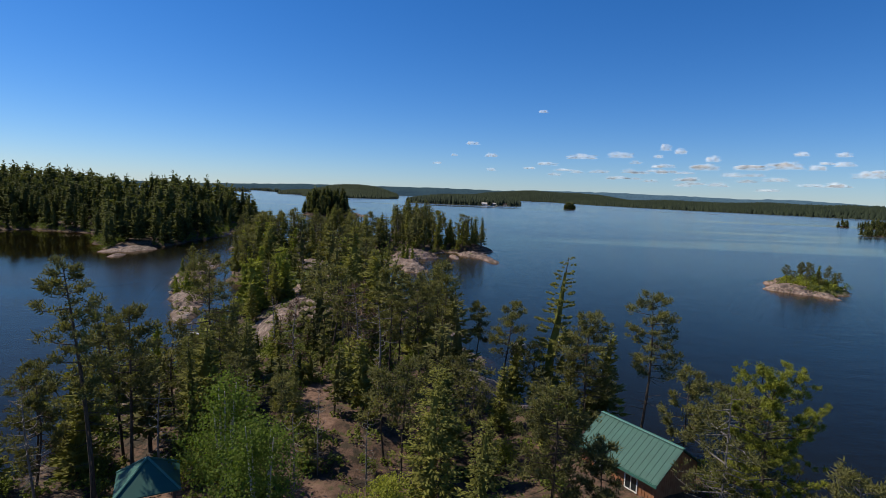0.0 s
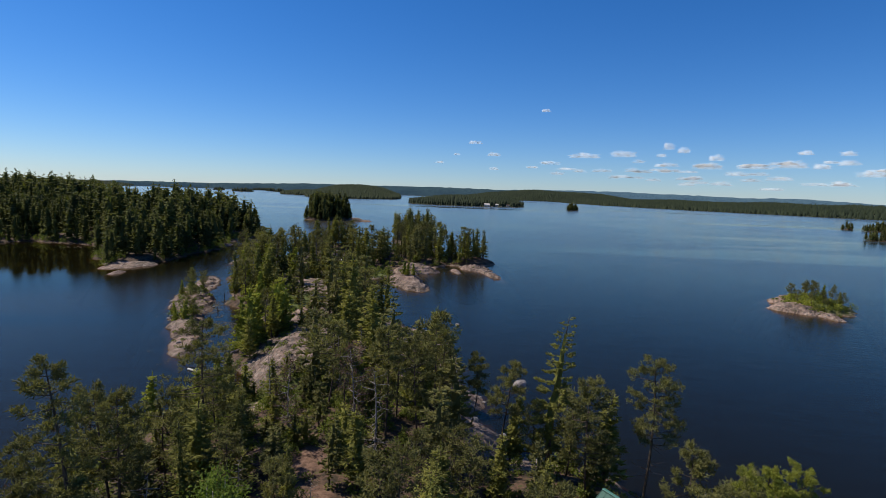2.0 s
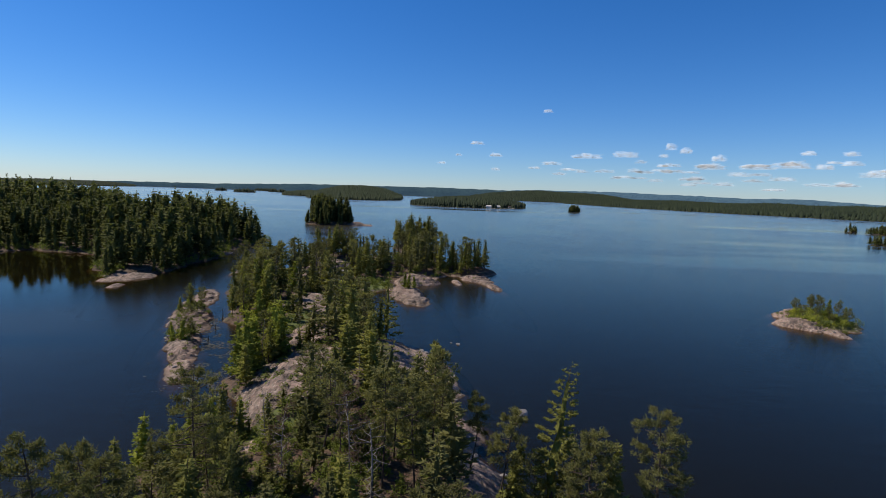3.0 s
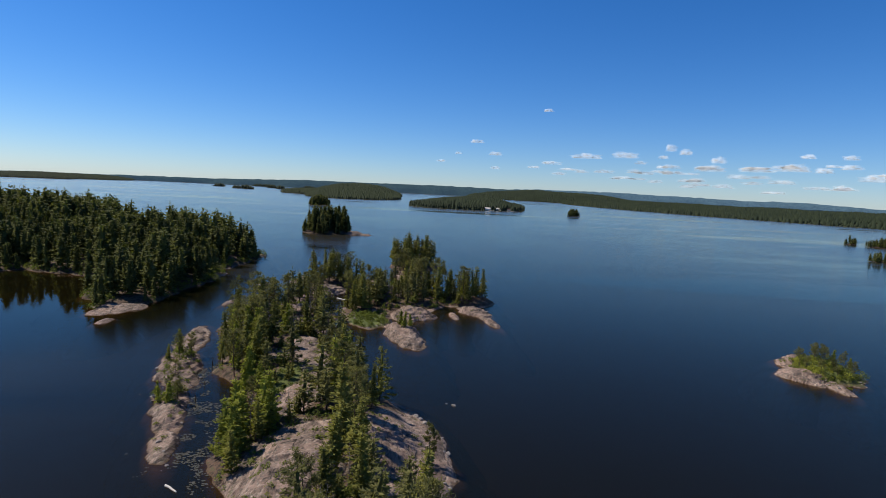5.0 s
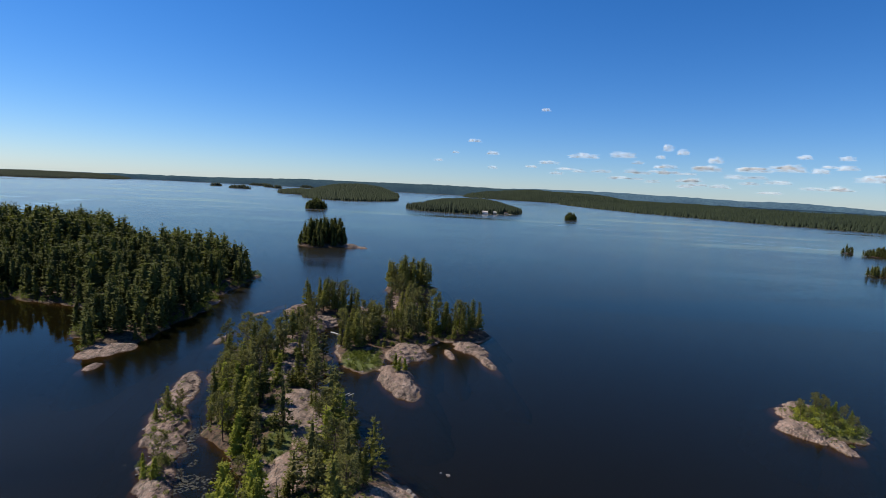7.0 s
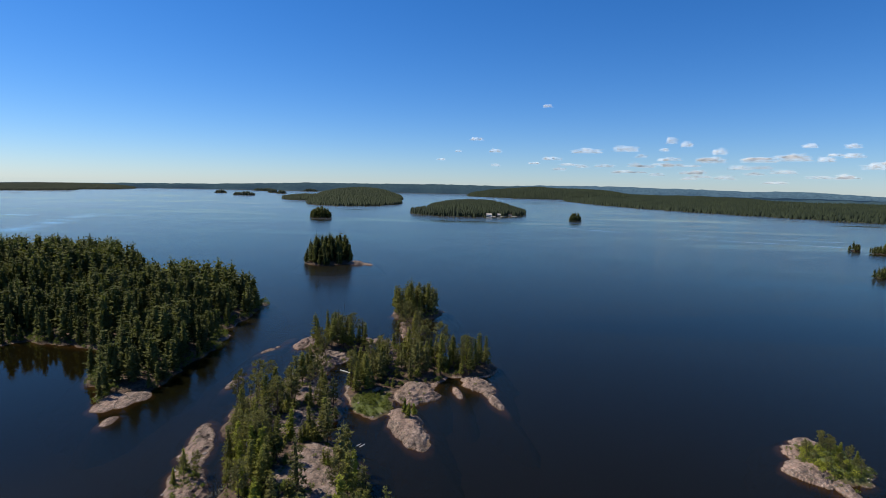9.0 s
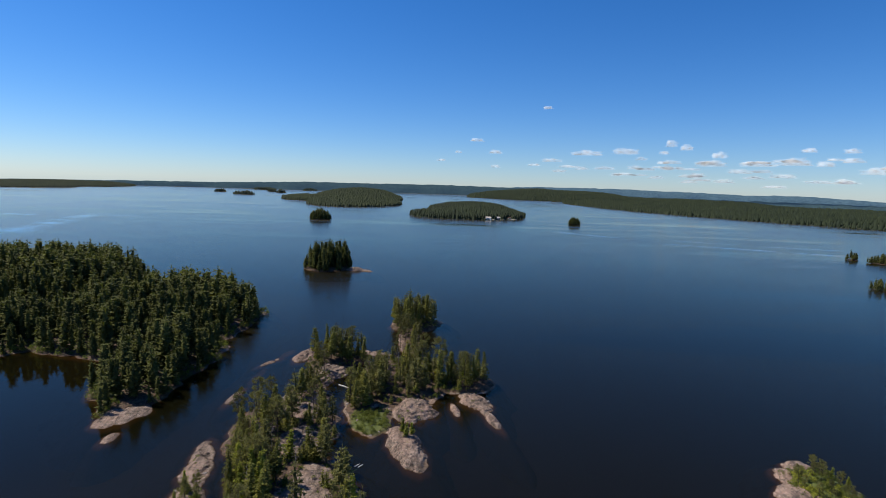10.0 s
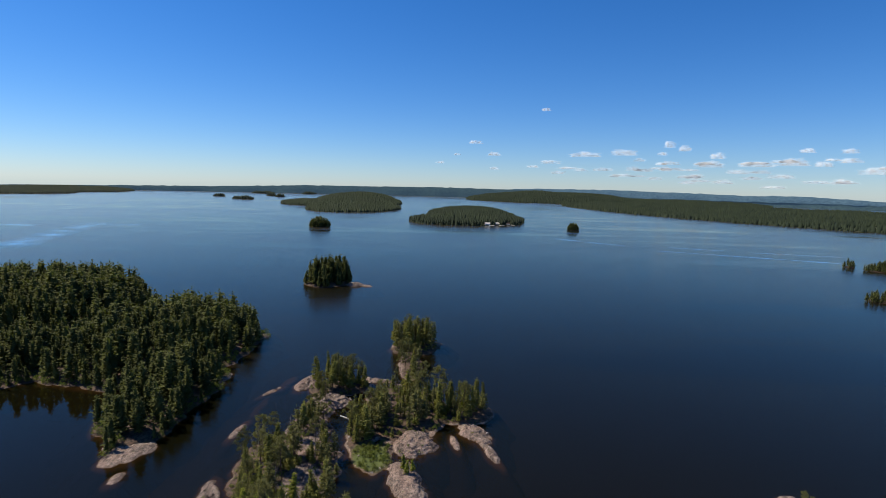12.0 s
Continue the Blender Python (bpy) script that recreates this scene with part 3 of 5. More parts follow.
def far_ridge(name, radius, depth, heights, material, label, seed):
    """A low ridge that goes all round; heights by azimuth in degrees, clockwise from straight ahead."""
    az = np.radians(np.linspace(-180, 180, 721))
    top = np.interp(np.degrees(az), [h[0] for h in heights], [h[1] for h in heights])
    top = top * (1 + 0.05 * fractal(az * 40, az * 0, 1.0, seed, 5)) + 5.0 * fractal(az * 900, az * 0, 1.0, seed + 9, 3)
    rings = []
    for f in (0.0, 0.25, 0.55, 1.0):
        r = radius + depth * f + 60 * fractal(az * 30, az * 0 + f, 1.0, seed + 3, 3) * (1 - f)
        z = top * math.sin(f * math.pi / 2) ** 0.8 - (3 if f == 0 else 0)
        rings.append(np.stack([r * np.sin(az), r * np.cos(az), z], 1))
    v, m = np.concatenate(rings), len(az)
    faces = [(k * m + i, k * m + i + 1, (k + 1) * m + i + 1, (k + 1) * m + i) for k in range(3) for i in range(m - 1)]
    return tagged(mesh_object(name, v, faces, material, smooth=True), label, "backdrop", kind="structure")


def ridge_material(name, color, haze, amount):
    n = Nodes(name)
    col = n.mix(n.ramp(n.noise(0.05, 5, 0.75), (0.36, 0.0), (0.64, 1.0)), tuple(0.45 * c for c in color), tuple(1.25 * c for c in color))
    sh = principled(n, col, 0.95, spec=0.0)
    # distance haze is painted on as an even bluish glow
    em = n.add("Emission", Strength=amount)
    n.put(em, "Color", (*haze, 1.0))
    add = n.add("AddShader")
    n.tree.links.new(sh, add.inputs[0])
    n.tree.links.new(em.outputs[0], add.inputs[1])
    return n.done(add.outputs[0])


# the bluish base colours carry some of the painted haze as well
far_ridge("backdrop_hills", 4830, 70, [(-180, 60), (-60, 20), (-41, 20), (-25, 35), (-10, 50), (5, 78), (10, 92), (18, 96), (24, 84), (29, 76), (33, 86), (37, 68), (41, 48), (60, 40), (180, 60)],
          ridge_material("hazy_far_hills", (0.045, 0.075, 0.085), (0.10, 0.19, 0.32), 0.36), "blue hazy wooded hills on the horizon", 3)
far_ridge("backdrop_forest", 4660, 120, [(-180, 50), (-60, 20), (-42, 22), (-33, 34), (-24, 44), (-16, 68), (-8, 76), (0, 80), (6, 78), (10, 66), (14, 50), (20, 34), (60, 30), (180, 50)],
          ridge_material("hazy_wooded_shore", (0.026, 0.042, 0.036), (0.055, 0.11, 0.19), 0.38), "dark wooded far shore of the lake", 5)


# ---- trees: shapes ----
def spruce_shape(rng, h, r, boughs, steps, spray, low=0.10, plump=0.82, lean=0.0, core=0.36):
    """Conifer with layered boughs: tapered trunk, flat drooping boughs of paired sprays with gaps between the layers."""
    trunk, crown = Soup(), Soup()
    bend = rng.normal(size=2) * 0.02 * h
    axis = lambda z: np.array([bend[0] * (z / h) ** 2 + lean * h * (z / h) ** 1.6, bend[1] * (z / h) ** 2, z])
    trunk.tube([axis(h * f) - (0, 0, 0.3 * (f == 0)) for f in (0, 0.3, 0.65, 0.97)], [0.017 * h, 0.013 * h, 0.007 * h, 0.0015 * h], 6)
    at, way, size = [], [], []
    lopsided = rng.uniform(0, 2 * math.pi)
    # the dense inner mass of twigs and needles
    rings, sides = (low + 0.02, 0.25, 0.42, 0.6, 0.76, 0.88), 8
    first = crown.n
    for f in rings:
        for k in range(sides):
            t = 2 * math.pi * k / sides + f * 5
            w = core * r * (1 - f) ** plump * rng.uniform(0.75, 1.2) * (1.35 if k % 2 else 0.65) * min(1, 0.6 + (f - low) * 3)
            crown.v.append(tuple(axis(f * h + rng.normal() * 0.015 * h) + np.array([w * math.cos(t), w * math.sin(t), 0])))
    for i in range(len(rings) - 1):
        for k in range(sides):
            crown.f.append((first + i * sides + k, first + i * sides + (k + 1) % sides, first + (i + 1) * sides + (k + 1) % sides, first + (i + 1) * sides + k))
    crown.n = len(crown.v)
    for i in range(boughs):
        f = low + (0.985 - low) * ((i + rng.uniform(0, 1)) / boughs) ** 0.92
        t = i * 2.399 + rng.normal() * 0.45
        reach = r * (1 - f) ** plump * rng.uniform(0.5, 1.2) * (0.82 + 0.18 * math.cos(t - lopsided)) * min(1, 0.5 + (f - low) * 3.5) + 0.05 * r
        o = np.array([math.cos(t), math.sin(t), 0])
        q = np.array([-o[1], o[0], 0])
        base, droop = axis(f * h), rng.uniform(0.05, 0.45) * (1.1 - f)
        n = max(2, int(round(steps * (0.4 + 0.6 * reach / r))))
        for s_ in np.linspace(0.30, 1.0, n):
            p = base + o * reach * s_ + np.array([0, 0, -droop * reach * s_ + 0.22 * reach * s_ * s_])
            l = spray * rng.uniform(0.75, 1.2) * (1.2 - 0.5 * s_) * (1.18 - 0.8 * f)
            for side in (-1, 1):
                at.append(p + rng.normal(size=3) * 0.03 * r)
                way.append(o * (0.5 + 0.5 * s_) + side * q * (1.05 - 0.5 * s_) * rng.uniform(0.7, 1.2) + np.array([0, 0, rng.normal() * 0.16 - 0.10]))
                size.append(l)
    for k in range(5):
        at.append(axis(h * (0.93 + 0.014 * k)))
        way.append(rng.normal(size=3) * 0.4 + np.array([0, 0, 1.0]))
        size.append(spray * 0.42)
    size = np.array(size)
    crown.sprays(at, way, size, size * 0.40, rng)
    return trunk, crown


def tiered_shape(rng, h, r, tiers, per, pads, fan, spray, low=0.12, plump=0.62, lean=0.0, core=0.28, dead=0, slim=0.46):
    """Ragged conifer in layers: whorls of uneven boughs, each carrying flat fans of needle sprays, and a pointed leader."""
    trunk, crown = Soup(), Soup()
    bend = rng.normal(size=2) * 0.02 * h
    axis = lambda z: np.array([bend[0] * (z / h) ** 2 + lean * h * (z / h) ** 1.6, bend[1] * (z / h) ** 2, z])
    trunk.tube([axis(h * f) - (0, 0, 0.3 * (f == 0)) for f in (0, 0.3, 0.65, 0.97)], [0.016 * h, 0.012 * h, 0.007 * h, 0.0015 * h], 6)
    for k in range(dead):
        f, t = rng.uniform(0.10, low + 0.12), rng.uniform(0, 2 * math.pi)
        p, d = axis(h * f), np.array([math.cos(t), math.sin(t), rng.uniform(-0.3, 0.2)])
        l = r * rng.uniform(0.3, 0.8)
        trunk.tube([p, p + d * l * 0.5 - (0, 0, 0.05 * l), p + d * l], [0.028, 0.018, 0.006], 3)
    lopsided = rng.uniform(0, 2 * math.pi)
    shape = lambda f: min(1.0, 0.75 + (f - low) * 1.8) * (1 - f) ** plump
    # the dense inner mass of twigs and needles
    rings, sides, first = (low + 0.03, 0.3, 0.45, 0.6, 0.75, 0.88), 6, crown.n
    for f in rings:
        for k in range(sides):
            t = 2 * math.pi * k / sides + f * 5
            w = core * r * shape(f) * rng.uniform(0.7, 1.25) * (1.35 if k % 2 else 0.65)
            crown.v.append(tuple(axis(f * h + rng.normal() * 0.015 * h) + np.array([w * math.cos(t), w * math.sin(t), 0])))
    for i in range(len(rings) - 1):
        for k in range(sides):
            crown.f.append((first + i * sides + k, first + i * sides + (k + 1) % sides, first + (i + 1) * sides + (k + 1) % sides, first + (i + 1) * sides + k))
    crown.n = len(crown.v)
    at, way, size = [], [], []
    for i in range(tiers):
        f = low + (0.95 - low) * ((i + rng.uniform(-0.25, 0.25) + 0.3) / tiers)
        whorl, phase = rng.uniform(0.72, 1.15), rng.uniform(0, 2 * math.pi)
        for b in range(per if f < 0.8 else max(3, per - 1)):
            t = phase + 2 * math.pi * (b + rng.uniform(-0.3, 0.3)) / per
            reach = r * shape(f) * whorl * rng.uniform(0.62, 1.18) * (0.86 + 0.14 * math.cos(t - lopsided)) + 0.05 * r
            o = np.array([math.cos(t), math.sin(t), 0])
            base, rise = axis(f * h + rng.normal() * 0.012 * h), rng.uniform(-0.22, 0.12) + 0.42 * f
            for s_ in np.linspace(0.48, 0.92, max(1, int(round(pads * reach / r + 0.35)))):
                p = base + o * reach * s_ + np.array([0, 0, rise * reach * s_])
                l = spray * rng.uniform(0.8, 1.2) * (1.15 - 0.5 * f)
                for k in range(fan):
                    u = t + (k - 0.5 * (fan - 1)) * 2.5 / fan + rng.normal() * 0.25
                    at.append(p + rng.normal(size=3) * (0.10, 0.10, 0.07) * l)
                    way.append((math.cos(u), math.sin(u), rng.normal() * 0.22 + 0.12))
                    size.append(l * rng.uniform(0.75, 1.2))
    for k in range(6):
        at.append(axis(h * (0.925 + 0.013 * k)))
        way.append(rng.normal(size=3) * 0.45 + np.array([0, 0, 1.0]))
        size.append(spray * 0.5)
    size = np.array(size)
    crown.sprays(at, way, size, size * slim, rng)
    return trunk, crown


def pine_shape(rng, h, r, branches, tufts, needles, low=0.42, lean=0.0, spray=0.42, dead=8, sweep=0.25, ragged=0.5):
    """Open-crowned pine: bent trunk, bare lower part, crooked limbs with needle tufts at their ends."""
    trunk, crown = Soup(), Soup()
    bend = rng.normal(size=2) * 0.035 * h
    axis = lambda z: np.array([bend[0] * math.sin(z / h * 3) + lean * h * (z / h) ** 1.5, bend[1] * math.sin(z / h * 2.4), z])
    trunk.tube([axis(h * f) - (0, 0, 0.3 * (f == 0)) for f in (0, 0.2, 0.4, 0.6, 0.8, 0.97)], [0.0105 * h, 0.0088 * h, 0.0075 * h, 0.006 * h, 0.004 * h, 0.0015 * h], 7)
    for i in range(dead):
        f, t = rng.uniform(0.18, low + 0.1), rng.uniform(0, 2 * math.pi)
        p, d = axis(h * f), np.array([math.cos(t), math.sin(t), rng.uniform(-0.35, 0.15)])
        l = r * rng.uniform(0.25, 0.75)
        trunk.tube([p, p + d * l * 0.5 + (0, 0, -0.04 * l), p + d * l], [0.028, 0.018, 0.006], 3)
    at, way, size = [], [], []
    for i in range(branches):
        f = low + (0.98 - low) * ((i + rng.uniform(0, 1)) / branches)
        t = i * 2.399 + rng.normal() * 0.7
        g = (f - low) / (1 - low)
        reach = r * (0.35 + 1.1 * math.sin(math.pi * min(1, 0.22 + 0.72 * g)) ** 1.2 * 0.65) * rng.uniform(1 - ragged, 1.15)
        d = np.array([math.cos(t), math.sin(t), sweep * rng.uniform(0.2, 1.4) * (0.5 + g)])
        p = axis(h * f)
        kink = np.array([rng.normal() * 0.15, rng.normal() * 0.15, -0.10]) * reach
        q = p + d * reach * 0.55 + kink
        e_ = p + d * reach
        trunk.tube([p, q, e_], [0.012 * reach + 0.018, 0.009 * reach + 0.010, 0.006], 4)
        for k in range(tufts):
            s = rng.uniform(0.32, 1.05) ** 0.8
            c = (p * (1 - s) + q * s * 0 + e_ * s) + kink * math.sin(math.pi * min(s, 1)) * 0.7
            c = c + np.array([-d[1], d[0], 0]) * rng.normal() * 0.17 * reach + np.array([0, 0, rng.uniform(0.0, 0.16)])
            dirs = rng.normal(size=(needles, 3)) + np.array([d[0], d[1], 0.55]) * 0.9
            at.append(np.repeat(c[None], needles, 0) + rng.normal(size=(needles, 3)) * 0.13 * spray / 0.42)
            way.append(dirs)
            size.append(spray * rng.uniform(0.75, 1.2, needles))
    top = axis(h * 0.97)
    for k in range(3):
        at.append(np.repeat(top[None], needles, 0) + rng.normal(size=(needles, 3)) * 0.12)
        way.append(rng.normal(size=(needles, 3)) + np.array([0, 0, 1.2]))
        size.append(spray * rng.uniform(0.7, 1.1, needles))
    size = np.concatenate(size)
    crown.sprays(np.concatenate(at), np.concatenate(way), size, size * 0.24, rng)
    return trunk, crown


def leafy_shape(rng, h, r, stems, clumps, leaves, spray=0.22):
    """Birch or alder: several slim stems, rounded uneven crown of small leaves."""
    trunk, crown = Soup(), Soup()
    at, way = [], []
    for s in range(stems):
        t = rng.uniform(0, 2 * math.pi)
        off = np.array([math.cos(t), math.sin(t), 0]) * r * rng.uniform(0.0, 0.45)
        hh = h * rng.uniform(0.75, 1.0)
        trunk.tube([off * 0.25 - (0, 0, 0.3), off * 0.6 + (0, 0, hh * 0.4), off + (0, 0, hh * 0.95)], [0.014 * h, 0.010 * h, 0.003 * h], 5)
        for k in range(clumps // stems):
            f = rng.uniform(0.22, 1.0)
            w = r * (0.25 + 0.75 * math.sin(math.pi * min(1, 0.18 + 0.8 * f))) * rng.uniform(0.2, 1.0)
            u = rng.uniform(0, 2 * math.pi)
            c = off * (0.4 + 0.6 * f) + np.array([math.cos(u) * w, math.sin(u) * w, hh * f])
            at.append(c + rng.normal(size=(leaves, 3)) * 0.11 * r)
            way.append(rng.normal(size=(leaves, 3)))
    at, way = np.concatenate(at), np.concatenate(way)
    size = spray * rng.uniform(0.7, 1.3, len(at))
    crown.sprays(at, way, size, size * 0.8, rng)
    return trunk, crown


RNG = np.random.default_rng(7)


def tree_thing(name, shape, bark, leaf, label, category="tree", group="", at=(0, 0, 0), turn=0.0):
    trunk, crown = shape
    root = thing(name, pose(*at, 0, 0, turn), label, category, group)
    mesh_object("trunk", *arrays(trunk), bark, root)
    mesh_object("crown", *arrays(crown), leaf, root)
    return root


def ground_z(x, y):
    return spot(x, y)[0]


# ---- the trees that stand nearest, one by one ----
def hero(x, y, shape, bark, leaf, label, name, category="tree", turn=0.0):
    return tree_thing(name, shape, bark, leaf, label, category, "", (x, y, max(ground_z(x, y), 0.1) - 0.05), turn)


PINE_SORT = dict(bark=BARK, leaf=PINE, name="pine_tree")


def jack(h, r, limbs, low, lean=0.0, dead=12, ragged=0.5, sweep=0.25, spray=0.30):
    return pine_shape(RNG, h, r, int(limbs * 1.2), 8, 20, low, lean, spray, dead, sweep, ragged)


hero(-18.6, 28.0, jack(14.6, 1.7, 30, 0.40, -0.10, 20), label="tall thin leaning pine with sparse crown and dead lower limbs", **PINE_SORT)
hero(-19.45, 33.0, jack(11.8, 2.0, 30, 0.45, 0.0, 16), label="slim pine with ragged crown beside the shelter", **PINE_SORT)
hero(-22.15, 36.5, jack(11.0, 1.8, 26, 0.42, -0.08, 12), label="slim leaning pine near the water", **PINE_SORT)
hero(-24.35, 31.0, jack(7.5, 1.6, 24, 0.2, 0.0, 8), label="young pine among shrubs near the water", **PINE_SORT)
hero(-18.85, 44.2, jack(12.4, 3.0, 34, 0.36, 0.0, 20), label="broad pine with pale dead limbs on its trunk", **PINE_SORT)
hero(-27.75, 35.3, jack(8.4, 1.7, 20, 0.4, -0.05, 12), label="small crooked pine at the water's edge", **PINE_SORT)
hero(-29.85, 30.0, jack(7.6, 1.6, 20, 0.35, -0.04, 10), label="small crooked pine at the water's edge", **PINE_SORT)
hero(-11.55, 29.3, leafy_shape(RNG, 8.0, 2.5, 6, 400, 18, 0.15), WHITE_BARK, BIRCH_LEAF, "bright green young birch clump on the slope", "birch_tree")
hero(-8.35, 26.0, leafy_shape(RNG, 6.8, 2.4, 6, 360, 18, 0.15), WHITE_BARK, BIRCH_LEAF, "young birch clump with small fresh leaves", "birch_tree")
hero(-16.35, 35.0, spruce_shape(RNG, 8.8, 2.0, 120, 11, 0.42, 0.08, 0.8, 0.0, 0.15), BARK, SPRUCE, "dense dark spruce behind the shelter", "spruce_tree")
hero(-14.95, 40.5, spruce_shape(RNG, 7.4, 2.2, 120, 11, 0.42, 0.08, 0.8, 0.0, 0.15), BARK, SPRUCE, "dense dark spruce in the hollow", "spruce_tree")
hero(-11.95, 45.1, pine_shape(RNG, 7.8, 1.4, 30, 4, 6, 0.25, 0.0, 0.30, 24), GREY_WOOD, DEAD, "dying reddish conifer with bare twigs", "dead_tree")
hero(-6.75, 45.9, pine_shape(RNG, 8.8, 1.7, 30, 4, 7, 0.3, -0.05, 0.30, 22), GREY_WOOD, DEAD, "half-dead pine with thin brown crown", "dead_tree")
hero(-3.95, 46.5, jack(10.2, 1.9, 28, 0.36, 0.0, 14), label="pine with open crown among others", **PINE_SORT)
hero(-0.95, 46.0, jack(10.0, 1.9, 28, 0.36, -0.05, 14), label="slim pine with a leaning crown", **PINE_SORT)
hero(0.35, 28.8, spruce_shape(RNG, 9.0, 2.9, 120, 14, 0.46, 0.03, 0.55, 0.0, 0.12), BARK, SPRUCE, "young bushy white pine beside the path", "pine_tree")
hero(3.25, 26.2, spruce_shape(RNG, 6.4, 2.2, 100, 12, 0.42, 0.03, 0.55, 0.0, 0.12), BARK, SPRUCE, "young bushy white pine beside the path", "pine_tree")
hero(5.85, 46.0, jack(10.2, 1.7, 18, 0.52, 0.12, 14), label="crooked scraggly pine above the rock slab", **PINE_SORT)
hero(4.05, 54.0, jack(7.6, 1.4, 16, 0.48, 0.03, 10), label="small scraggly pine on the shore rock", **PINE_SORT)
hero(10.30, 45.2, tiered_shape(RNG, 14.4, 2.6, 19, 6, 6.0, 16, 0.36, 0.12, 0.62, 0.08, 0.15, 26, 0.36), BARK, SPRUCE, "tall leaning white pine with bright green flagged crown", "pine_tree")
hero(12.95, 42.0, jack(9.8, 2.3, 36, 0.25, 0.0, 10), label="bushy red pine behind the cabin", **PINE_SORT)
hero(17.45, 41.8, jack(12.2, 2.1, 30, 0.42, 0.02, 20, 0.45, 0.3), label="old gnarled pine with an open twisted crown", **PINE_SORT)
hero(7.65, 29.6, jack(7.8, 2.6, 40, 0.2, 0.0, 12), label="broad jack pine in front of the cabin", **PINE_SORT)
hero(10.05, 28.2, jack(5.0, 1.3, 18, 0.25, 0.0, 10), label="small half-bare pine at the cabin wall", **PINE_SORT)
hero(16.85, 28.2, pine_shape(RNG, 9.2, 2.8, 34, 6, 18, 0.3, 0.0, 0.27, 30), GREY_WOOD, PINE, "gnarled jack pine with many pale bare limbs", "pine_tree")
hero(19.55, 28.3, pine_shape(RNG, 10.2, 2.8, 60, 14, 46, 0.12, 0.0, 0.19, 10, 0.55, 0.40), BARK, CEDAR, "bushy white pine with yellow-green plumes by the water", "pine_tree")
hero(20.45, 33.0, jack(8.0, 1.9, 28, 0.25), label="small pine on the cabin shore", **PINE_SORT)
hero(24.85, 26.5, pine_shape(RNG, 6.4, 2.4, 28, 6, 18, 0.25, 0.0, 0.27, 26), GREY_WOOD, PINE, "low spreading pine with bare grey limbs", "pine_tree")
hero(27.65, 24.5, pine_shape(RNG, 5.4, 2.0, 26, 6, 18, 0.25, 0.0, 0.27, 20), GREY_WOOD, PINE, "low spreading pine with bare grey limbs", "pine_tree")
hero(21.25, 24.4, pine_shape(RNG, 6.6, 2.5, 34, 7, 18, 0.15, 0.0, 0.30, 30), GREY_WOOD, PINE, "gnarled low pine with silver dead twigs", "pine_tree")
hero(18.65, 36.5, jack(7.4, 1.8, 24, 0.3), label="small pine on the cabin shore", **PINE_SORT)
hero(-1.9, 27.6, leafy_shape(RNG, 2.6, 1.6, 5, 150, 14, 0.13), BARK, CEDAR, "bright yellow-green alder bush beside the path", "alder_bush", "bush")
hero(-3.6, 26.6, leafy_shape(RNG, 2.0, 1.3, 4, 110, 14, 0.13), BARK, CEDAR, "low bright green alder bush on the slope", "alder_bush", "bush")
hero(5.6, 36.2, leafy_shape(RNG, 2.4, 1.2, 4, 110, 14, 0.13), BARK, CEDAR, "bright green alder bush behind the cabin", "alder_bush", "bush")
hero(-15.2, 31.5, leafy_shape(RNG, 2.2, 1.5, 5, 130, 14, 0.13), BARK, CEDAR, "bright green shrub behind the shelter", "alder_bush", "bush")
hero(-10.6, 104.0, tiered_shape(RNG, 11.5, 2.9, 10, 5, 3.4, 10, 0.66, 0.10, 0.50, 0.02, 0.16, 10, 0.36), BARK, SPRUCE, "broad white pine with layered boughs above the slab", "pine_tree")
hero(-0.5, 82.0, jack(6.0, 1.2, 20, 0.22, 0.04, 8), label="small lone pine at the edge of the slab", **PINE_SORT)
HEROES = [(-10.6, 104), (-0.5, 82), (-19.5, 28), (-20, 33), (-22.8, 36.5), (-19.5, 44), (-28, 35), (-12, 29), (-9, 26), (-17, 35), (-15.6, 40.5), (-12.6, 45), (-7.4, 46), (-4.6, 46.5), (-1.6, 46), (-0.3, 29), (5.2, 46), (3.4, 54),
          (9.6, 42.7), (12.3, 42), (16.8, 41.8), (7.4, 30.2), (15.8, 28.6), (20.2, 28), (19.8, 33), (24, 26), (27, 24.5), (18, 36.5), (18.9, 28.3), (20.6, 24.4), (-25, 31), (-30.5, 30), (2.6, 26)]

# ---- trees in groves: a few grown shapes, copied with turns and sizes ----
SPRUCES = [tiered_shape(RNG, 10.0, rr, 15, 6, 2.2, 6, 0.70, lo, pl, 0.0, 0.34, 8, 0.38) for rr, lo, pl in ((1.4, 0.08, 0.80), (1.7, 0.05, 0.74), (1.9, 0.12, 0.70), (1.6, 0.20, 0.66), (1.3, 0.08, 0.85), (1.8, 0.16, 0.60))]
PINES = [pine_shape(RNG, 10.0, 2.0, 24, 6, 11, lo, 0.0, 0.48, 14) for lo in (0.36, 0.46, 0.52, 0.42, 0.48)]
WHITE_PINES = [tiered_shape(RNG, 10.0, rr, 8, 5, 2.8, 8, 0.80, lo, 0.56, 0.03, 0.20, 12, 0.36) for rr, lo in ((2.2, 0.18), (1.9, 0.28), (2.4, 0.12), (2.1, 0.34), (1.8, 0.22))]


def protos(name, shapes, bark, leaf, label, group):
    return [tree_thing(name, s, bark, leaf, label, "tree", group, (0, 0, -40)) for s in shapes]


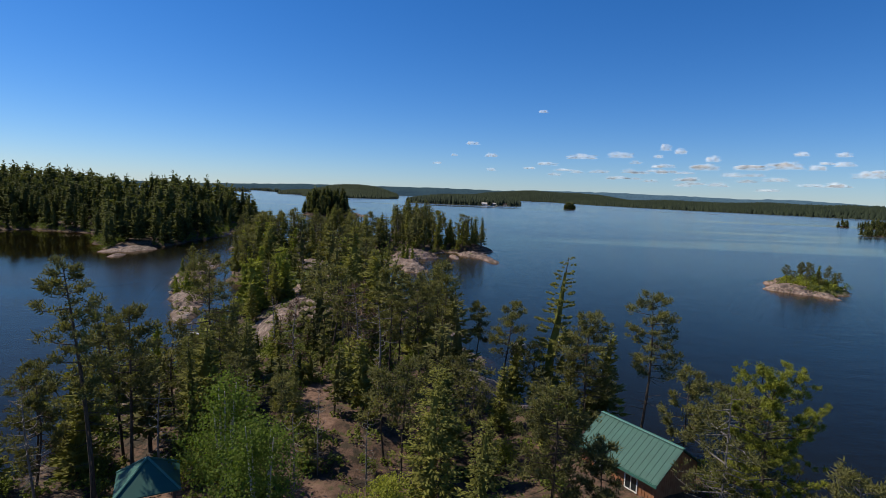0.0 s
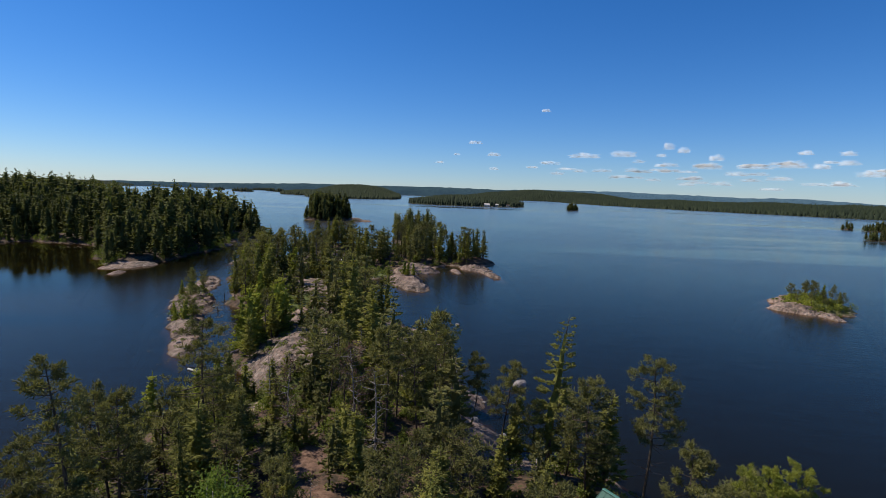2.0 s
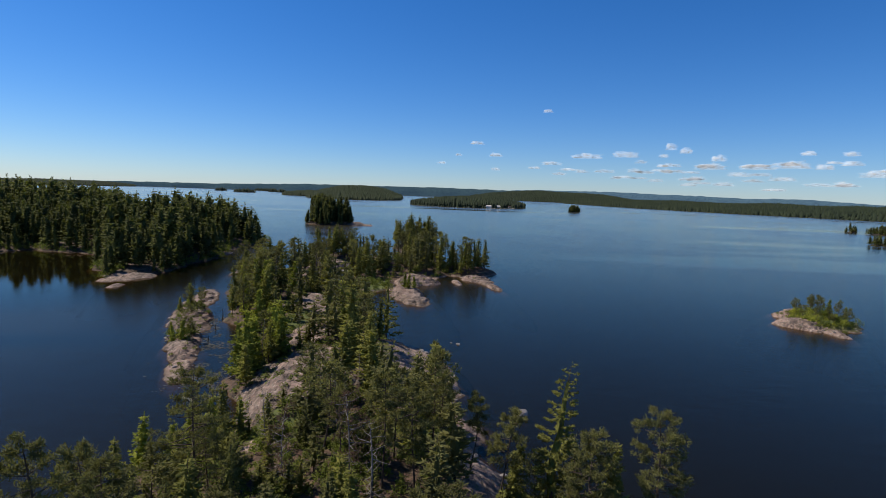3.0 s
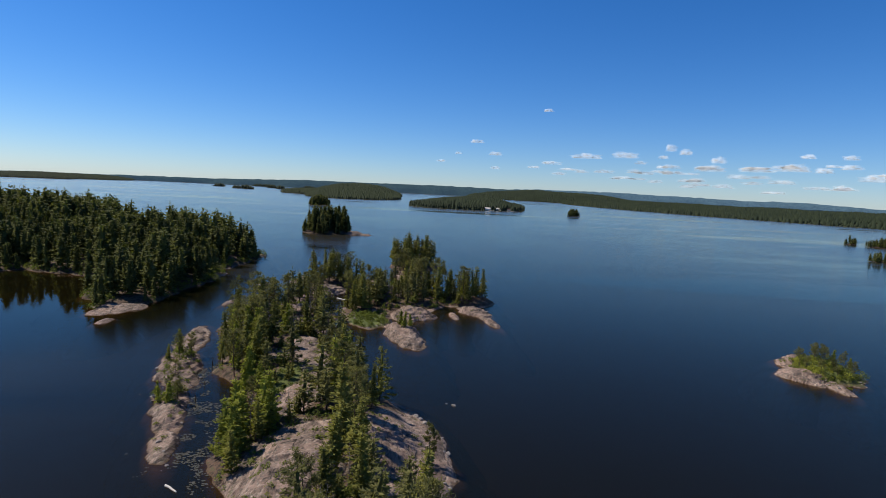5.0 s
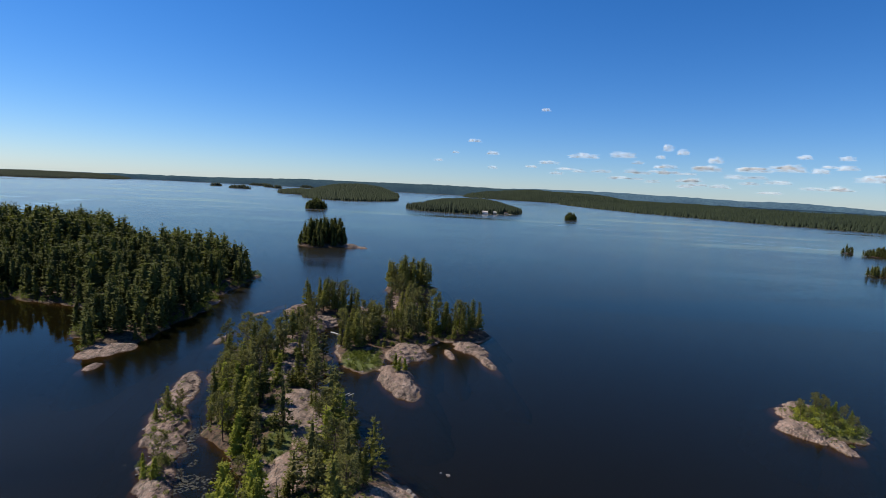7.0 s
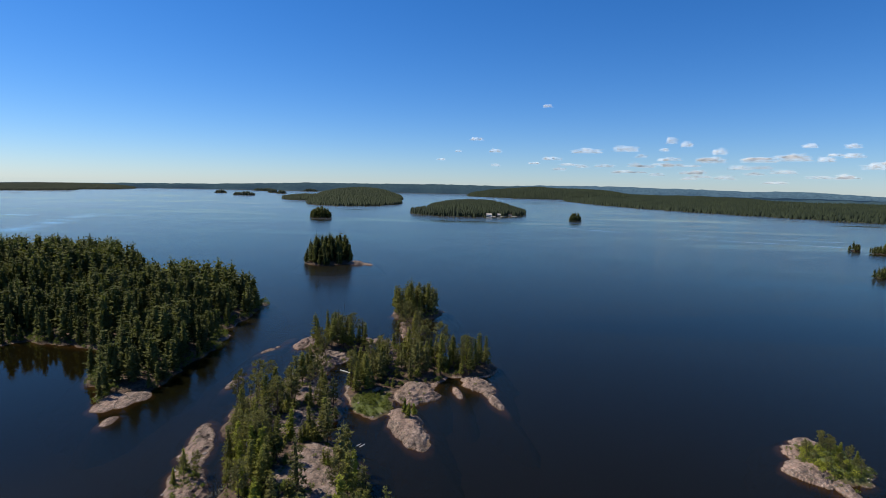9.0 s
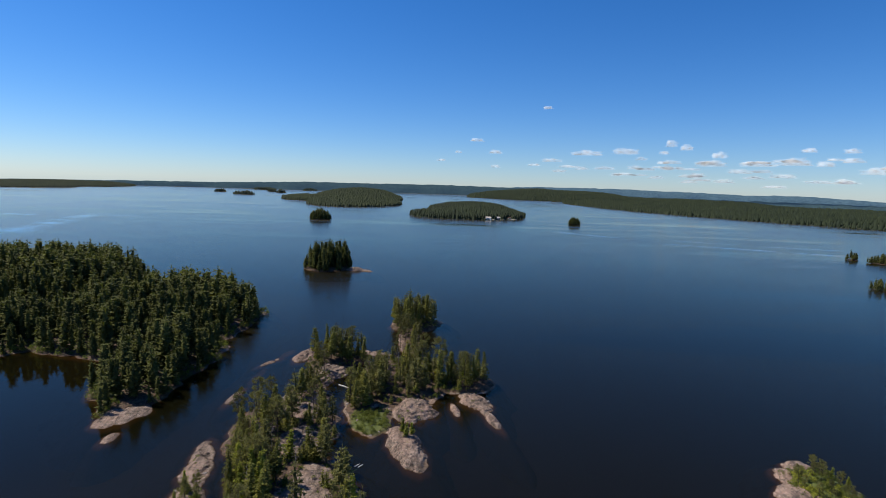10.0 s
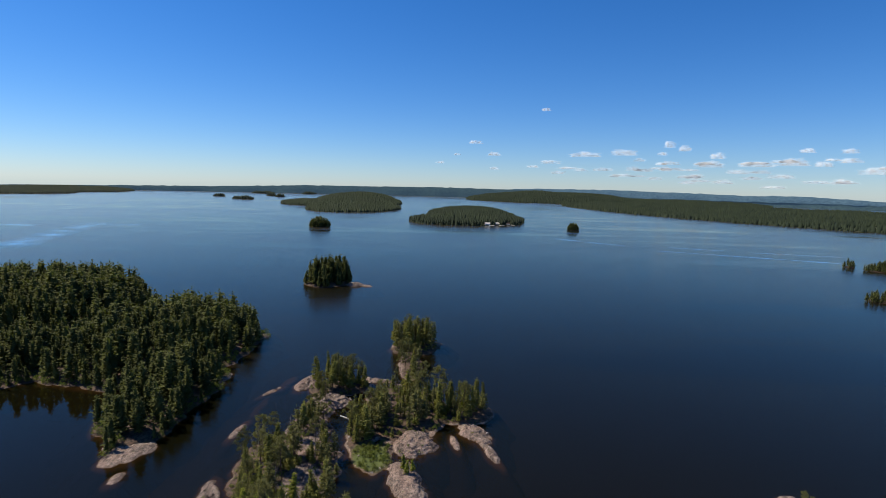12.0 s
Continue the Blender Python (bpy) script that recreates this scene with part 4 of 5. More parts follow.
KINDS = {
    "spruce": protos("spruce_tree", SPRUCES, BARK, SPRUCE, "narrow dark green spruce on rocky ground", "spruces on the islands"),
    "pine": protos("pine_tree", PINES, BARK, PINE, "open-crowned pine with bare lower trunk on granite", "pines on the islands"),
    "white": protos("pine_tree", WHITE_PINES, BARK, PINE, "full-crowned white pine on rocky ground", "white pines on the islands"),
    "dead": protos("dead_tree", [pine_shape(RNG, 10.0, 1.5, 30, 1, 3, 0.2, 0.0, 0.3, 22) for k in range(2)], GREY_WOOD, DEAD, "dead grey conifer with bare broken twigs", "dead trees on the islands"),
    "cedar": protos("cedar_tree", [tiered_shape(RNG, 10.0, rr, 13, 6, 2.2, 6, 0.70, 0.03, 0.60, 0.0, 0.42, 0, 0.42) for rr in (2.0, 2.3, 1.7)], BARK, CEDAR, "bright green cedar leaning over the shore", "cedars along the shore"),
}
PROTOS = [p for ps in KINDS.values() for p in ps]
PLANTED = list(HEROES)


def plant(kind, x, y, z, h, rng):
    src = KINDS[kind][rng.integers(len(KINDS[kind]))]
    s = h / 10.0
    m = pose(x, y, z - 0.1, rng.normal() * 2.0, rng.normal() * 2.0, rng.uniform(0, 360))
    ob = copy_thing(src, m)
    w = s * rng.uniform(0.85, 1.3)
    ob.scale = (w, w * rng.uniform(0.9, 1.1), s)
    PLANTED.append((x, y))
    return ob


def grove(cx, cy, rx, ry, turn, count, tall, kinds, gap, rng, low=0.55, shy=True):
    """Trees scattered over an oval of land, keeping off bare rock and water."""
    t, made, tries = radians(turn), 0, 0
    while made < count and tries < count * 40:
        tries += 1
        a_, r_ = rng.uniform(0, 2 * math.pi), math.sqrt(rng.uniform(0, 1))
        u, v = rx * r_ * math.cos(a_), ry * r_ * math.sin(a_)
        x, y = cx + u * math.cos(t) - v * math.sin(t), cy + u * math.sin(t) + v * math.cos(t)
        h, bare = spot(x, y)
        if h < low or (shy and bare > 0.55 and rng.uniform() < 0.93):
            continue
        if any(((x - ox) / orx) ** 2 + ((y - oy) / ory) ** 2 < 0.75 for ox, oy, orx, ory in OPEN_ROCK) and rng.uniform() < 0.95:
            continue
        if any((x - px) ** 2 + (y - py) ** 2 < gap * gap for px, py in PLANTED[-420:]):
            continue
        if open_earth(x, y) or 9.5 < x < 18 and 27 < y < 39.5 or -18.5 < x < -12.5 and 23 < y < 29:
            continue
        kind = rng.choice(list(kinds), p=list(kinds.values()))
        plant(kind, x, y, h, rng.uniform(*tall), rng)
        made += 1


G = np.random.default_rng(21)
MIX = {"spruce": 0.42, "pine": 0.14, "white": 0.36, "cedar": 0.08}
# home island, from the clearing outwards
PINEY = {"spruce": 0.3, "pine": 0.45, "white": 0.25}
grove(-16, 49, 12, 9, 0, 12, (3.5, 5.6), MIX, 2.3, G)
grove(-30, 22, 8, 12, 0, 9, (5, 8), MIX, 2.6, G)
grove(-26, 48, 5, 12, 0, 12, (4, 7.5), {"cedar": 0.4, "spruce": 0.4, "pine": 0.2}, 2.4, G, 0.3, False)
grove(-7, 36, 10, 8, 0, 12, (4.5, 8.5), PINEY, 2.3, G)
grove(3, 38, 6, 8, 0, 7, (5, 8.5), PINEY, 2.5, G)
grove(-21, 40, 7, 8, 0, 9, (5.5, 9), PINEY, 2.3, G)
grove(-4, 53, 8, 9, 0, 9, (7, 11), PINEY, 2.6, G)
grove(11, 46, 5, 5, 0, 5, (6, 9), {"spruce": 0.5, "pine": 0.5}, 2.7, G)
grove(-8, 64, 8, 10, 0, 8, (7, 11), MIX, 2.7, G)
grove(-25, 68, 5, 12, 0, 6, (5, 8), MIX, 2.7, G)
grove(-10, 82, 4, 14, 0, 6, (9, 13), {"spruce": 0.6, "pine": 0.2, "white": 0.2}, 2.4, G, shy=False)
grove(-30, 90, 3.5, 16, 14, 13, (6, 10), {"cedar": 0.6, "spruce": 0.3, "pine": 0.1}, 2.3, G, 0.3, False)
grove(-19, 104, 8, 16, 15, 11, (8, 12), MIX, 2.7, G)
grove(-33, 128, 14, 26, 26, 18, (8, 13), MIX, 2.7, G)
grove(-46, 125, 4, 22, 26, 20, (7, 11), {"cedar": 0.55, "spruce": 0.3, "pine": 0.15}, 2.3, G, 0.3, False)
grove(-47, 162, 14, 22, 8, 25, (8, 13), {"spruce": 0.5, "pine": 0.15, "white": 0.35}, 2.7, G)
grove(-15, 42, 18, 16, 0, 9, (5, 9), {"dead": 1.0}, 2.4, G)
grove(-20, 75, 14, 24, 0, 8, (5, 9), {"dead": 1.0}, 1.8, G)
grove(-40, 140, 16, 40, 20, 12, (6, 10), {"dead": 1.0}, 1.6, G)
grove(-14, 200, 18, 26, 0, 7, (6, 10), {"dead": 1.0}, 1.6, G)
# the island beyond
grove(-46, 226, 12, 10, 0, 21, (9, 14), {"spruce": 0.5, "pine": 0.15, "white": 0.35}, 2.7, G)
grove(-48, 198, 6, 13, 0, 11, (6, 11), MIX, 2.1, G)
grove(-27, 190, 6, 18, 0, 17, (8, 13), {"spruce": 0.6, "pine": 0.2, "white": 0.2}, 2.5, G, 0.3)
grove(-13, 207, 13, 24, 5, 29, (6, 14), {"spruce": 0.38, "pine": 0.22, "white": 0.4}, 2.7, G)
grove(5, 203.5, 10, 9, 0, 20, (7, 12), {"spruce": 0.45, "pine": 0.1, "white": 0.35, "cedar": 0.1}, 2.7, G)
grove(-17, 256, 6, 16, 6, 14, (7, 12), {"spruce": 0.4, "pine": 0.3, "white": 0.3}, 2.7, G, 0.2, False)
grove(-17, 287, 12, 12, 0, 30, (11, 17), {"spruce": 0.55, "white": 0.45}, 2.7, G)
grove(-10, 156, 4, 6, 0, 3, (3, 5), {"spruce": 0.6, "cedar": 0.4}, 2, G, shy=False)
# skerry and islet
grove(-58.5, 123, 3, 5, 12, 6, (3, 6.0), {"spruce": 0.4, "pine": 0.4, "cedar": 0.2}, 2.0, G, 0.5, False)
grove(-50.5, 103, 2.2, 6, 26, 6, (3, 6), {"spruce": 0.4, "pine": 0.3, "cedar": 0.3}, 2.0, G, 0.5, False)
grove(99, 139, 6.5, 9, -10, 18, (2.8, 5.0), {"pine": 0.7, "cedar": 0.3}, 1.9, G, 0.7, False)
for p in PROTOS:
    for o in list(p.children_recursive):
        bpy.data.objects.remove(o)
    bpy.data.objects.remove(p)


# ---- closed forest: one stretch of woods each ----
def woods(name, label, land, shapes, spots, material, tall, rng, wide=1.0):
    """Many trees of a far wood as one mesh."""
    vs, fs, base = [], [], 0
    for x, y, z in spots:
        v, f = shapes[rng.integers(len(shapes))]
        s, t = rng.uniform(*tall) / 10.0 * (0.62 + 0.38 * min(1.0, max(z, 0.0) / 2.6) if tall[0] > 6 else 1.0), rng.uniform(0, 2 * math.pi)
        c, d = math.cos(t), math.sin(t)
        w = s * wide * rng.uniform(0.8, 1.2)
        p = np.stack([(v[:, 0] * c - v[:, 1] * d) * w + x, (v[:, 0] * d + v[:, 1] * c) * w + y, v[:, 2] * s + z], 1)
        vs.append(p)
        fs.append(f + base)
        base += len(v)
    if not vs:
        return None
    v, f = np.concatenate(vs), np.concatenate(fs)
    me = bpy.data.meshes.new(name)
    me.vertices.add(len(v))
    me.vertices.foreach_set("co", v.ravel())
    k = f.shape[1]
    me.loops.add(f.size)
    me.loops.foreach_set("vertex_index", f.ravel())
    me.polygons.add(len(f))
    me.polygons.foreach_set("loop_start", np.arange(len(f)) * k)
    me.update()
    me.materials.append(material)
    return tagged(new(name, me), label, "woods", kind="stuff")


def spots_on(land, x0, x1, y0, y1, gap, rng, low=0.6, bare_max=0.5, keep=None):
    """Places for trees on a loose grid; at the waterline they stand on the bank."""
    nx, ny = int((x1 - x0) / gap), int((y1 - y0) / gap)
    gx, gy = np.meshgrid(x0 + gap * np.arange(nx), y0 + gap * np.arange(ny))
    gx, gy = gx + rng.uniform(-0.45, 0.45, gx.shape) * gap, gy + rng.uniform(-0.45, 0.45, gy.shape) * gap
    h, bare, _ = land(gx, gy)
    ok = (h > low) & (bare < bare_max)
    if keep is not None:
        ok &= keep(gx, gy)
    return np.stack([gx[ok], gy[ok], np.maximum(h[ok], 0.25) - 0.2], 1)


def crown_only(shape):
    v, f = arrays(shape[1])
    return v, np.array([q for q in f if len(q) == 4])


MID = [crown_only(tiered_shape(RNG, 10.0, rr, 14, 5, 1.5, 5, 0.70, 0.06, pl, 0.0, 0.46)) for rr, pl in ((1.6, 0.7), (1.9, 0.62), (2.2, 0.55), (1.8, 0.66), (2.3, 0.5), (1.5, 0.6))]
LOW = [crown_only(tiered_shape(RNG, 10.0, rr, 10, 4, 1.0, 3, 1.2, 0.05, pl, 0.0, 0.46)) for rr, pl in ((1.8, 0.7), (2.2, 0.6), (2.5, 0.52), (2.0, 0.64))]


def far_tree(rng, tiers):
    v, f = [], []
    for tier in range(tiers):
        z0, z1, r = (-0.2, 7.2 if tiers > 1 else 10.5, 2.6) if tier == 0 else (3.8, 10.5, 1.7)
        off = rng.normal(size=2) * 0.3
        base = len(v)
        for k in range(5):
            t = 2 * math.pi * (k + rng.uniform(-0.3, 0.3)) / 5
            v.append((off[0] + r * math.cos(t) * rng.uniform(0.7, 1.2), off[1] + r * math.sin(t) * rng.uniform(0.7, 1.2), z0 + rng.uniform(-0.8, 0.8)))
        v.append((off[0], off[1], z1))
        for k in range(5):
            f.append((base + k, base + (k + 1) % 5, base + 5))
    return np.array(v), np.array(f)


FAR = [far_tree(RNG, 2) for k in range(8)]
TINY = [far_tree(RNG, 1) for k in range(8)]
W = np.random.default_rng(5)
front = lambda x, y: y < 262 + 0.3 * np.abs(x + 110)
woods("forest_near", "dense dark spruce and pine forest along the west shore", west_land, MID, spots_on(west_land, -420, -80, 150, 330, 4.9, W, 0.2, 0.9, keep=front), WOODS, (9, 20), W, 1.2)
woods("forest_behind", "dense dark forest on the rise behind the west shore", west_land, LOW, spots_on(west_land, -440, -80, 230, 480, 5.6, W, 0.2, 0.9, keep=lambda x, y: ~front(x, y)), WOODS, (9, 21), W, 1.25)
pine_land = far_land(PINE_ISLAND)
woods("forest_island", "tall pines crowding a small island", pine_land, MID, spots_on(pine_land, -140, -60, 435, 500, 4.4, W, 0.1, 0.95), WOODS, (13, 23), W, 1.25)


def clearing(land, x, y):
    """Trees keep clear of the shore in front of the cottages."""
    near = np.zeros(np.shape(x), bool)
    for c in (88, 112, 140):
        near |= np.abs(x - c) < (10 if c == 88 else 6)
    return ~(near & (land(x, y)[0] < 2.2) & (y < 1400))


for nm, lb, blobs, box_, gap, tall, shapes, wide in (
        ("forest_islet", "clump of trees covering a tiny islet", ROUND_ISLET, (-300, -230, 1045, 1110), 4.4, (13, 22), LOW, 1.5),
        ("forest_islet", "clump of trees on a lone islet", SENTRY_ISLET, (248, 292, 1142, 1188), 3.4, (12, 19), LOW, 1.5),
        ("forest_islet", "trees on low islets", EAST_ISLETS, (335, 585, 428, 698), 4.2, (7, 14), LOW, 1.4),
        ("forest_lodge_island", "mixed woods on the lodge island", LODGE_ISLAND, (-165, 265, 1155, 2005), 4.6, (6, 15), FAR, 1.4),
        ("forest_long_island", "dense woods on the long island", LONG_ISLAND, (-790, -160, 1610, 2990), 6.6, (6, 15), TINY, 1.5),
        ("forest_far_islets", "trees on far islets", FAR_ISLETS, (-1600, -960, 2580, 4340), 9.5, (12, 22), FAR, 1.8),
        ("forest_east_shore", "endless mixed forest on the far shore", EAST_SHORE, (90, 2300, 900, 4300), 8.6, (6, 16), TINY, 1.7),
        ("forest_headland", "forest on a far headland", WEST_FAR, (-2900, -1980, 2380, 4200), 9.5, (6, 14), TINY, 1.9)):
    ld = far_land(blobs)
    woods(nm, lb, ld, shapes, spots_on(ld, *box_, gap, W, -0.5, 2.0, (lambda x, y: clearing(ld, x, y)) if blobs is LODGE_ISLAND else None), WOODS if shapes is LOW else FAR_FOREST, tall, W, wide)


# ---- undergrowth ----
def scatter(count, cx, cy, rx, ry, turn, rng, low, bare_max):
    got, tries = [], 0
    while len(got) < count and tries < count * 20:
        tries += 1
        a_, r_ = rng.uniform(0, 2 * math.pi), math.sqrt(rng.uniform(0, 1))
        u, v, t = rx * r_ * math.cos(a_), ry * r_ * math.sin(a_), radians(turn)
        x, y = cx + u * math.cos(t) - v * math.sin(t), cy + u * math.sin(t) + v * math.cos(t)
        h, bare = spot(x, y)
        if h < low or bare > bare_max * rng.uniform(0.6, 1.4):
            continue
        if open_earth(x, y) or 9.8 < x < 18 and 28 < y < 38.5 or -17.6 < x < -13.2 and 24.4 < y < 29:
            continue
        got.append((x, y, h - 0.1))
    return got


FINE_BUSH = [crown_only(leafy_shape(RNG, 10.0, 6.0, 4, 40, 8, 0.95)) for k in range(5)]
U = np.random.default_rng(31)
woods("undergrowth_clearing", "leafy shrubs and saplings round the clearing", None, FINE_BUSH, scatter(360, -6, 30, 30, 34, 0, U, 0.4, 0.6), SHRUB, (0.5, 1.9), U, 1.0)
undergrowth = (scatter(100, -12, 62, 18, 22, 0, U, 0.4, 0.6) + scatter(70, -25, 100, 12, 30, 15, U, 0.4, 0.6)
               + scatter(130, -40, 145, 14, 38, 20, U, 0.4, 0.6) + scatter(70, -50, 215, 14, 22, 0, U, 0.4, 0.6) + scatter(160, -12, 205, 22, 34, 0, U, 0.3, 0.6)
               + scatter(30, -17, 287, 12, 12, 0, U, 0.3, 0.8) + scatter(30, 98, 139, 7, 10, 0, U, 0.6, 1.1) + scatter(70, -22, 168, 7, 10, 0, U, 0.2, 0.8) + scatter(12, -50.5, 103, 3, 6, 26, U, 0.5, 1.2) + scatter(12, -58.5, 123, 3, 6, 12, U, 0.5, 1.2))
woods("undergrowth", "low shrubs, blueberry and young conifers between the trees", None, FINE_BUSH, undergrowth, SHRUB, (0.6, 2.2), U, 1.0)
shore_spots = spots_on(west_land, -340, -78, 148, 330, 2.6, U, 0.05, 2.0)
shore_spots = shore_spots[(shore_spots[:, 2] < 1.3) & ((shore_spots[:, 1] > 176) | (shore_spots[:, 0] < -104))]
woods("shore_shrubs", "alders and low branches hanging over the west shore", None, FINE_BUSH, shore_spots, SHRUB, (1.2, 3.2), U, 1.0)
SEEDLING = [crown_only(tiered_shape(RNG, 10.0, 3.4, 8, 4, 1.0, 5, 1.8, 0.03, 0.85, 0.0, 0.3, 0, 0.26)) for k in range(4)]
woods("young_conifers", "knee-high to man-high young spruces and firs under the trees", None, SEEDLING,
      scatter(70, -6, 32, 28, 32, 0, U, 0.5, 0.6) + scatter(50, -14, 70, 16, 26, 0, U, 0.5, 0.6) + scatter(110, -36, 130, 16, 55, 22, U, 0.5, 0.7) + scatter(80, -14, 204, 20, 28, 0, U, 0.5, 0.6),
      SPRUCE, (1.5, 4.5), U, 1.0)

woods("islet_shrubs", "bright green juniper and blueberry in the middle of the islet", None, FINE_BUSH, scatter(46, 96, 138, 5, 7.5, 0, U, 0.7, 1.4), CEDAR, (0.7, 1.8), U, 1.1)
HERB = [crown_only(leafy_shape(RNG, 10.0, 10.0, 2, 14, 5, 2.6)) for k in range(4)]
woods("ground_plants", "ferns, blueberry and grass tufts on the forest floor", None, HERB,
      scatter(900, -6, 30, 30, 34, 0, U, 0.4, 0.7) + scatter(350, -14, 70, 16, 26, 0, U, 0.4, 0.9) + scatter(350, -36, 130, 18, 55, 22, U, 0.4, 0.9) + scatter(260, -12, 200, 24, 40, 0, U, 0.3, 0.9) + scatter(120, 97, 138, 8, 12, 0, U, 0.4, 1.2) + scatter(60, -54, 112, 6, 34, 20, U, 0.5, 1.3),
      SHRUB, (0.3, 0.75), U, 1.3)

# ---- boulders and drift ----
def boulder_mesh(rng):
    bm = bmesh.new()
    bmesh.ops.create_icosphere(bm, subdivisions=2, radius=1.0)
    off = Vector(rng.uniform(-50, 50, 3))
    for v in bm.verts:
        k = 1 + 0.35 * noise.noise(v.co * 1.1 + off) + 0.12 * noise.noise(v.co * 3 + off)
        v.co = Vector((v.co.x * k, v.co.y * k * 0.8, v.co.z * k * 0.5))
    me = bpy.data.meshes.new("boulder")
    bm.to_mesh(me)
    bm.free()
    me.materials.append(BOULDER)
    return me


BOULDERS = [boulder_mesh(RNG) for k in range(6)]


def boulder(x, y, size, rng, z=None, label="grey granite boulder on the shore"):
    ob = new("boulder", BOULDERS[rng.integers(6)])
    ob.matrix_world = pose(x, y, (max(spot(x, y)[0], -0.25 * size) if z is None else z) + 0.12 * size, rng.uniform(-15, 15), rng.uniform(-15, 15), rng.uniform(0, 360)) @ Matrix.Diagonal((size, size, size, 1))
    return tagged(ob, label, "boulder", "shore boulders")


boulder(11.7, 73.0, 1.15, U, 0.15, "pale granite boulder standing in shallow water")
boulder(3.6, 106.5, 0.5, U, 0.0, "small rock awash off the shore")
boulder(2.2, 107.2, 0.3, U, 0.0, "small rock awash off the shore")
for cx, cy, rx, ry, turn, count in ((-4, 60, 16, 40, 0, 26), (-48, 112, 16, 42, 24, 34), (-20, 190, 36, 52, 0, 40), (96, 136, 12, 17, 0, 18), (-40, 180, 20, 60, 10, 24)):
    made = tries = 0
    while made < count and tries < 4000:
        tries += 1
        a_, r_ = U.uniform(0, 2 * math.pi), math.sqrt(U.uniform(0, 1))
        u, v, t = rx * r_ * math.cos(a_), ry * r_ * math.sin(a_), radians(turn)
        x, y = cx + u * math.cos(t) - v * math.sin(t), cy + u * math.sin(t) + v * math.cos(t)
        if -0.15 < spot(x, y)[0] < 0.7:
            boulder(x, y, U.uniform(0.25, 0.75) ** 1.5, U)
            made += 1


def log(x0, y0, x1, y1, z, r, label, name="driftwood_log"):
    soup = Soup()
    a_, b_ = Vector((x0, y0, z)), Vector((x1, y1, z + 0.04))
    soup.tube([a_, a_.lerp(b_, 0.35) + Vector((0.05, 0.06, 0.02)), a_.lerp(b_, 0.7), b_], [r, r * 0.92, r * 0.8, r * 0.55], 8)
    return tagged(mesh_object(name, *arrays(soup), PALE_WOOD), label, "log")


log(-39.0, 198.2, -34.2, 195.0, 0.14, 0.24, "bleached tree trunk lying in the sheltered pool")
log(-25.8, 166.8, -20.6, 163.4, 0.14, 0.24, "bleached trunk at the edge of the grassy shore")
log(-23.0, 141.8, -21.9, 143.4, 0.08, 0.14, "short pale log adrift in the cove")
log(-22.0, 141.6, -20.9, 143.2, 0.08, 0.14, "short pale log adrift in the cove")
log(-35.6, 74.4, -33.4, 73.0, 0.10, 0.16, "short white log adrift in the channel")
log(-14, 92, -10.5, 88, 1.6, 0.15, "dead grey trunk lying on the granite slab")


def snag(x, y, h, r, label="dead grey stem standing in the water"):
    soup = Soup()
    soup.tube([(x, y, -2.0), (x + 0.06 * h, y, h * 0.5), (x + 0.02 * h, y + 0.05, h)], [r * 1.2, r, r * 0.5], 6)
    soup.tube([(x + 0.05 * h, y, h * 0.55), (x + 0.4, y + 0.2, h * 0.68)], [r * 0.4, r * 0.2], 4)
    return tagged(mesh_object("dead_snag", *arrays(soup), DARK_WOOD), label, "snag", "drowned stems")


for x, y, h in ((-49.7, 119.5, 2.4), (-44.5, 101.1, 1.6), (-12.2, 98.7, 1.8), (-68.0, 457.6, 2.6), (-71.0, 457.2, 2.2), (-58.5, 282.8, 1.4), (-66, 206, 0.9), (-47, 110, 1.1), (-58.0, 300, 1.4)):
    snag(x, y, h, 0.09 if y < 400 else 0.2)


def lily_bed(name, label, line, width, count, rng):
    v, f = [], []
    for k in range(count):
        s_ = rng.uniform(0, 1)
        x = np.interp(s_, (0, 1), (line[0], line[2])) + rng.normal() * width * 0.5
        y = np.interp(s_, (0, 1), (line[1], line[3])) + rng.normal() * 2.5
        if spot(x, y)[0] > -0.15 or fractal(np.array([x * 1.0]), np.array([y * 0.6]), 3.5, 71, 2)[0] < 0.0:
            continue
        r, n, t0 = rng.uniform(0.08, 0.20), 7, rng.uniform(0, 6)
        base = len(v)
        for j in range(n):
            t = t0 + 5.7 * j / (n - 1)
            v.append((x + r * 1.3 * math.cos(t), y + r * math.sin(t), 0.012 + rng.uniform(0, 0.02)))
        v.append((x, y, 0.012))
        f += [(base + j, base + j + 1, base + n) for j in range(n - 1)]
    return tagged(mesh_object(name, v, f, PAD_GREEN), label, "lily pads", kind="stuff")


lily_bed("lily_pads", "patches of floating lily pads in the shallow channel", (-52, 122, -33, 74), 5.0, 2600, U)


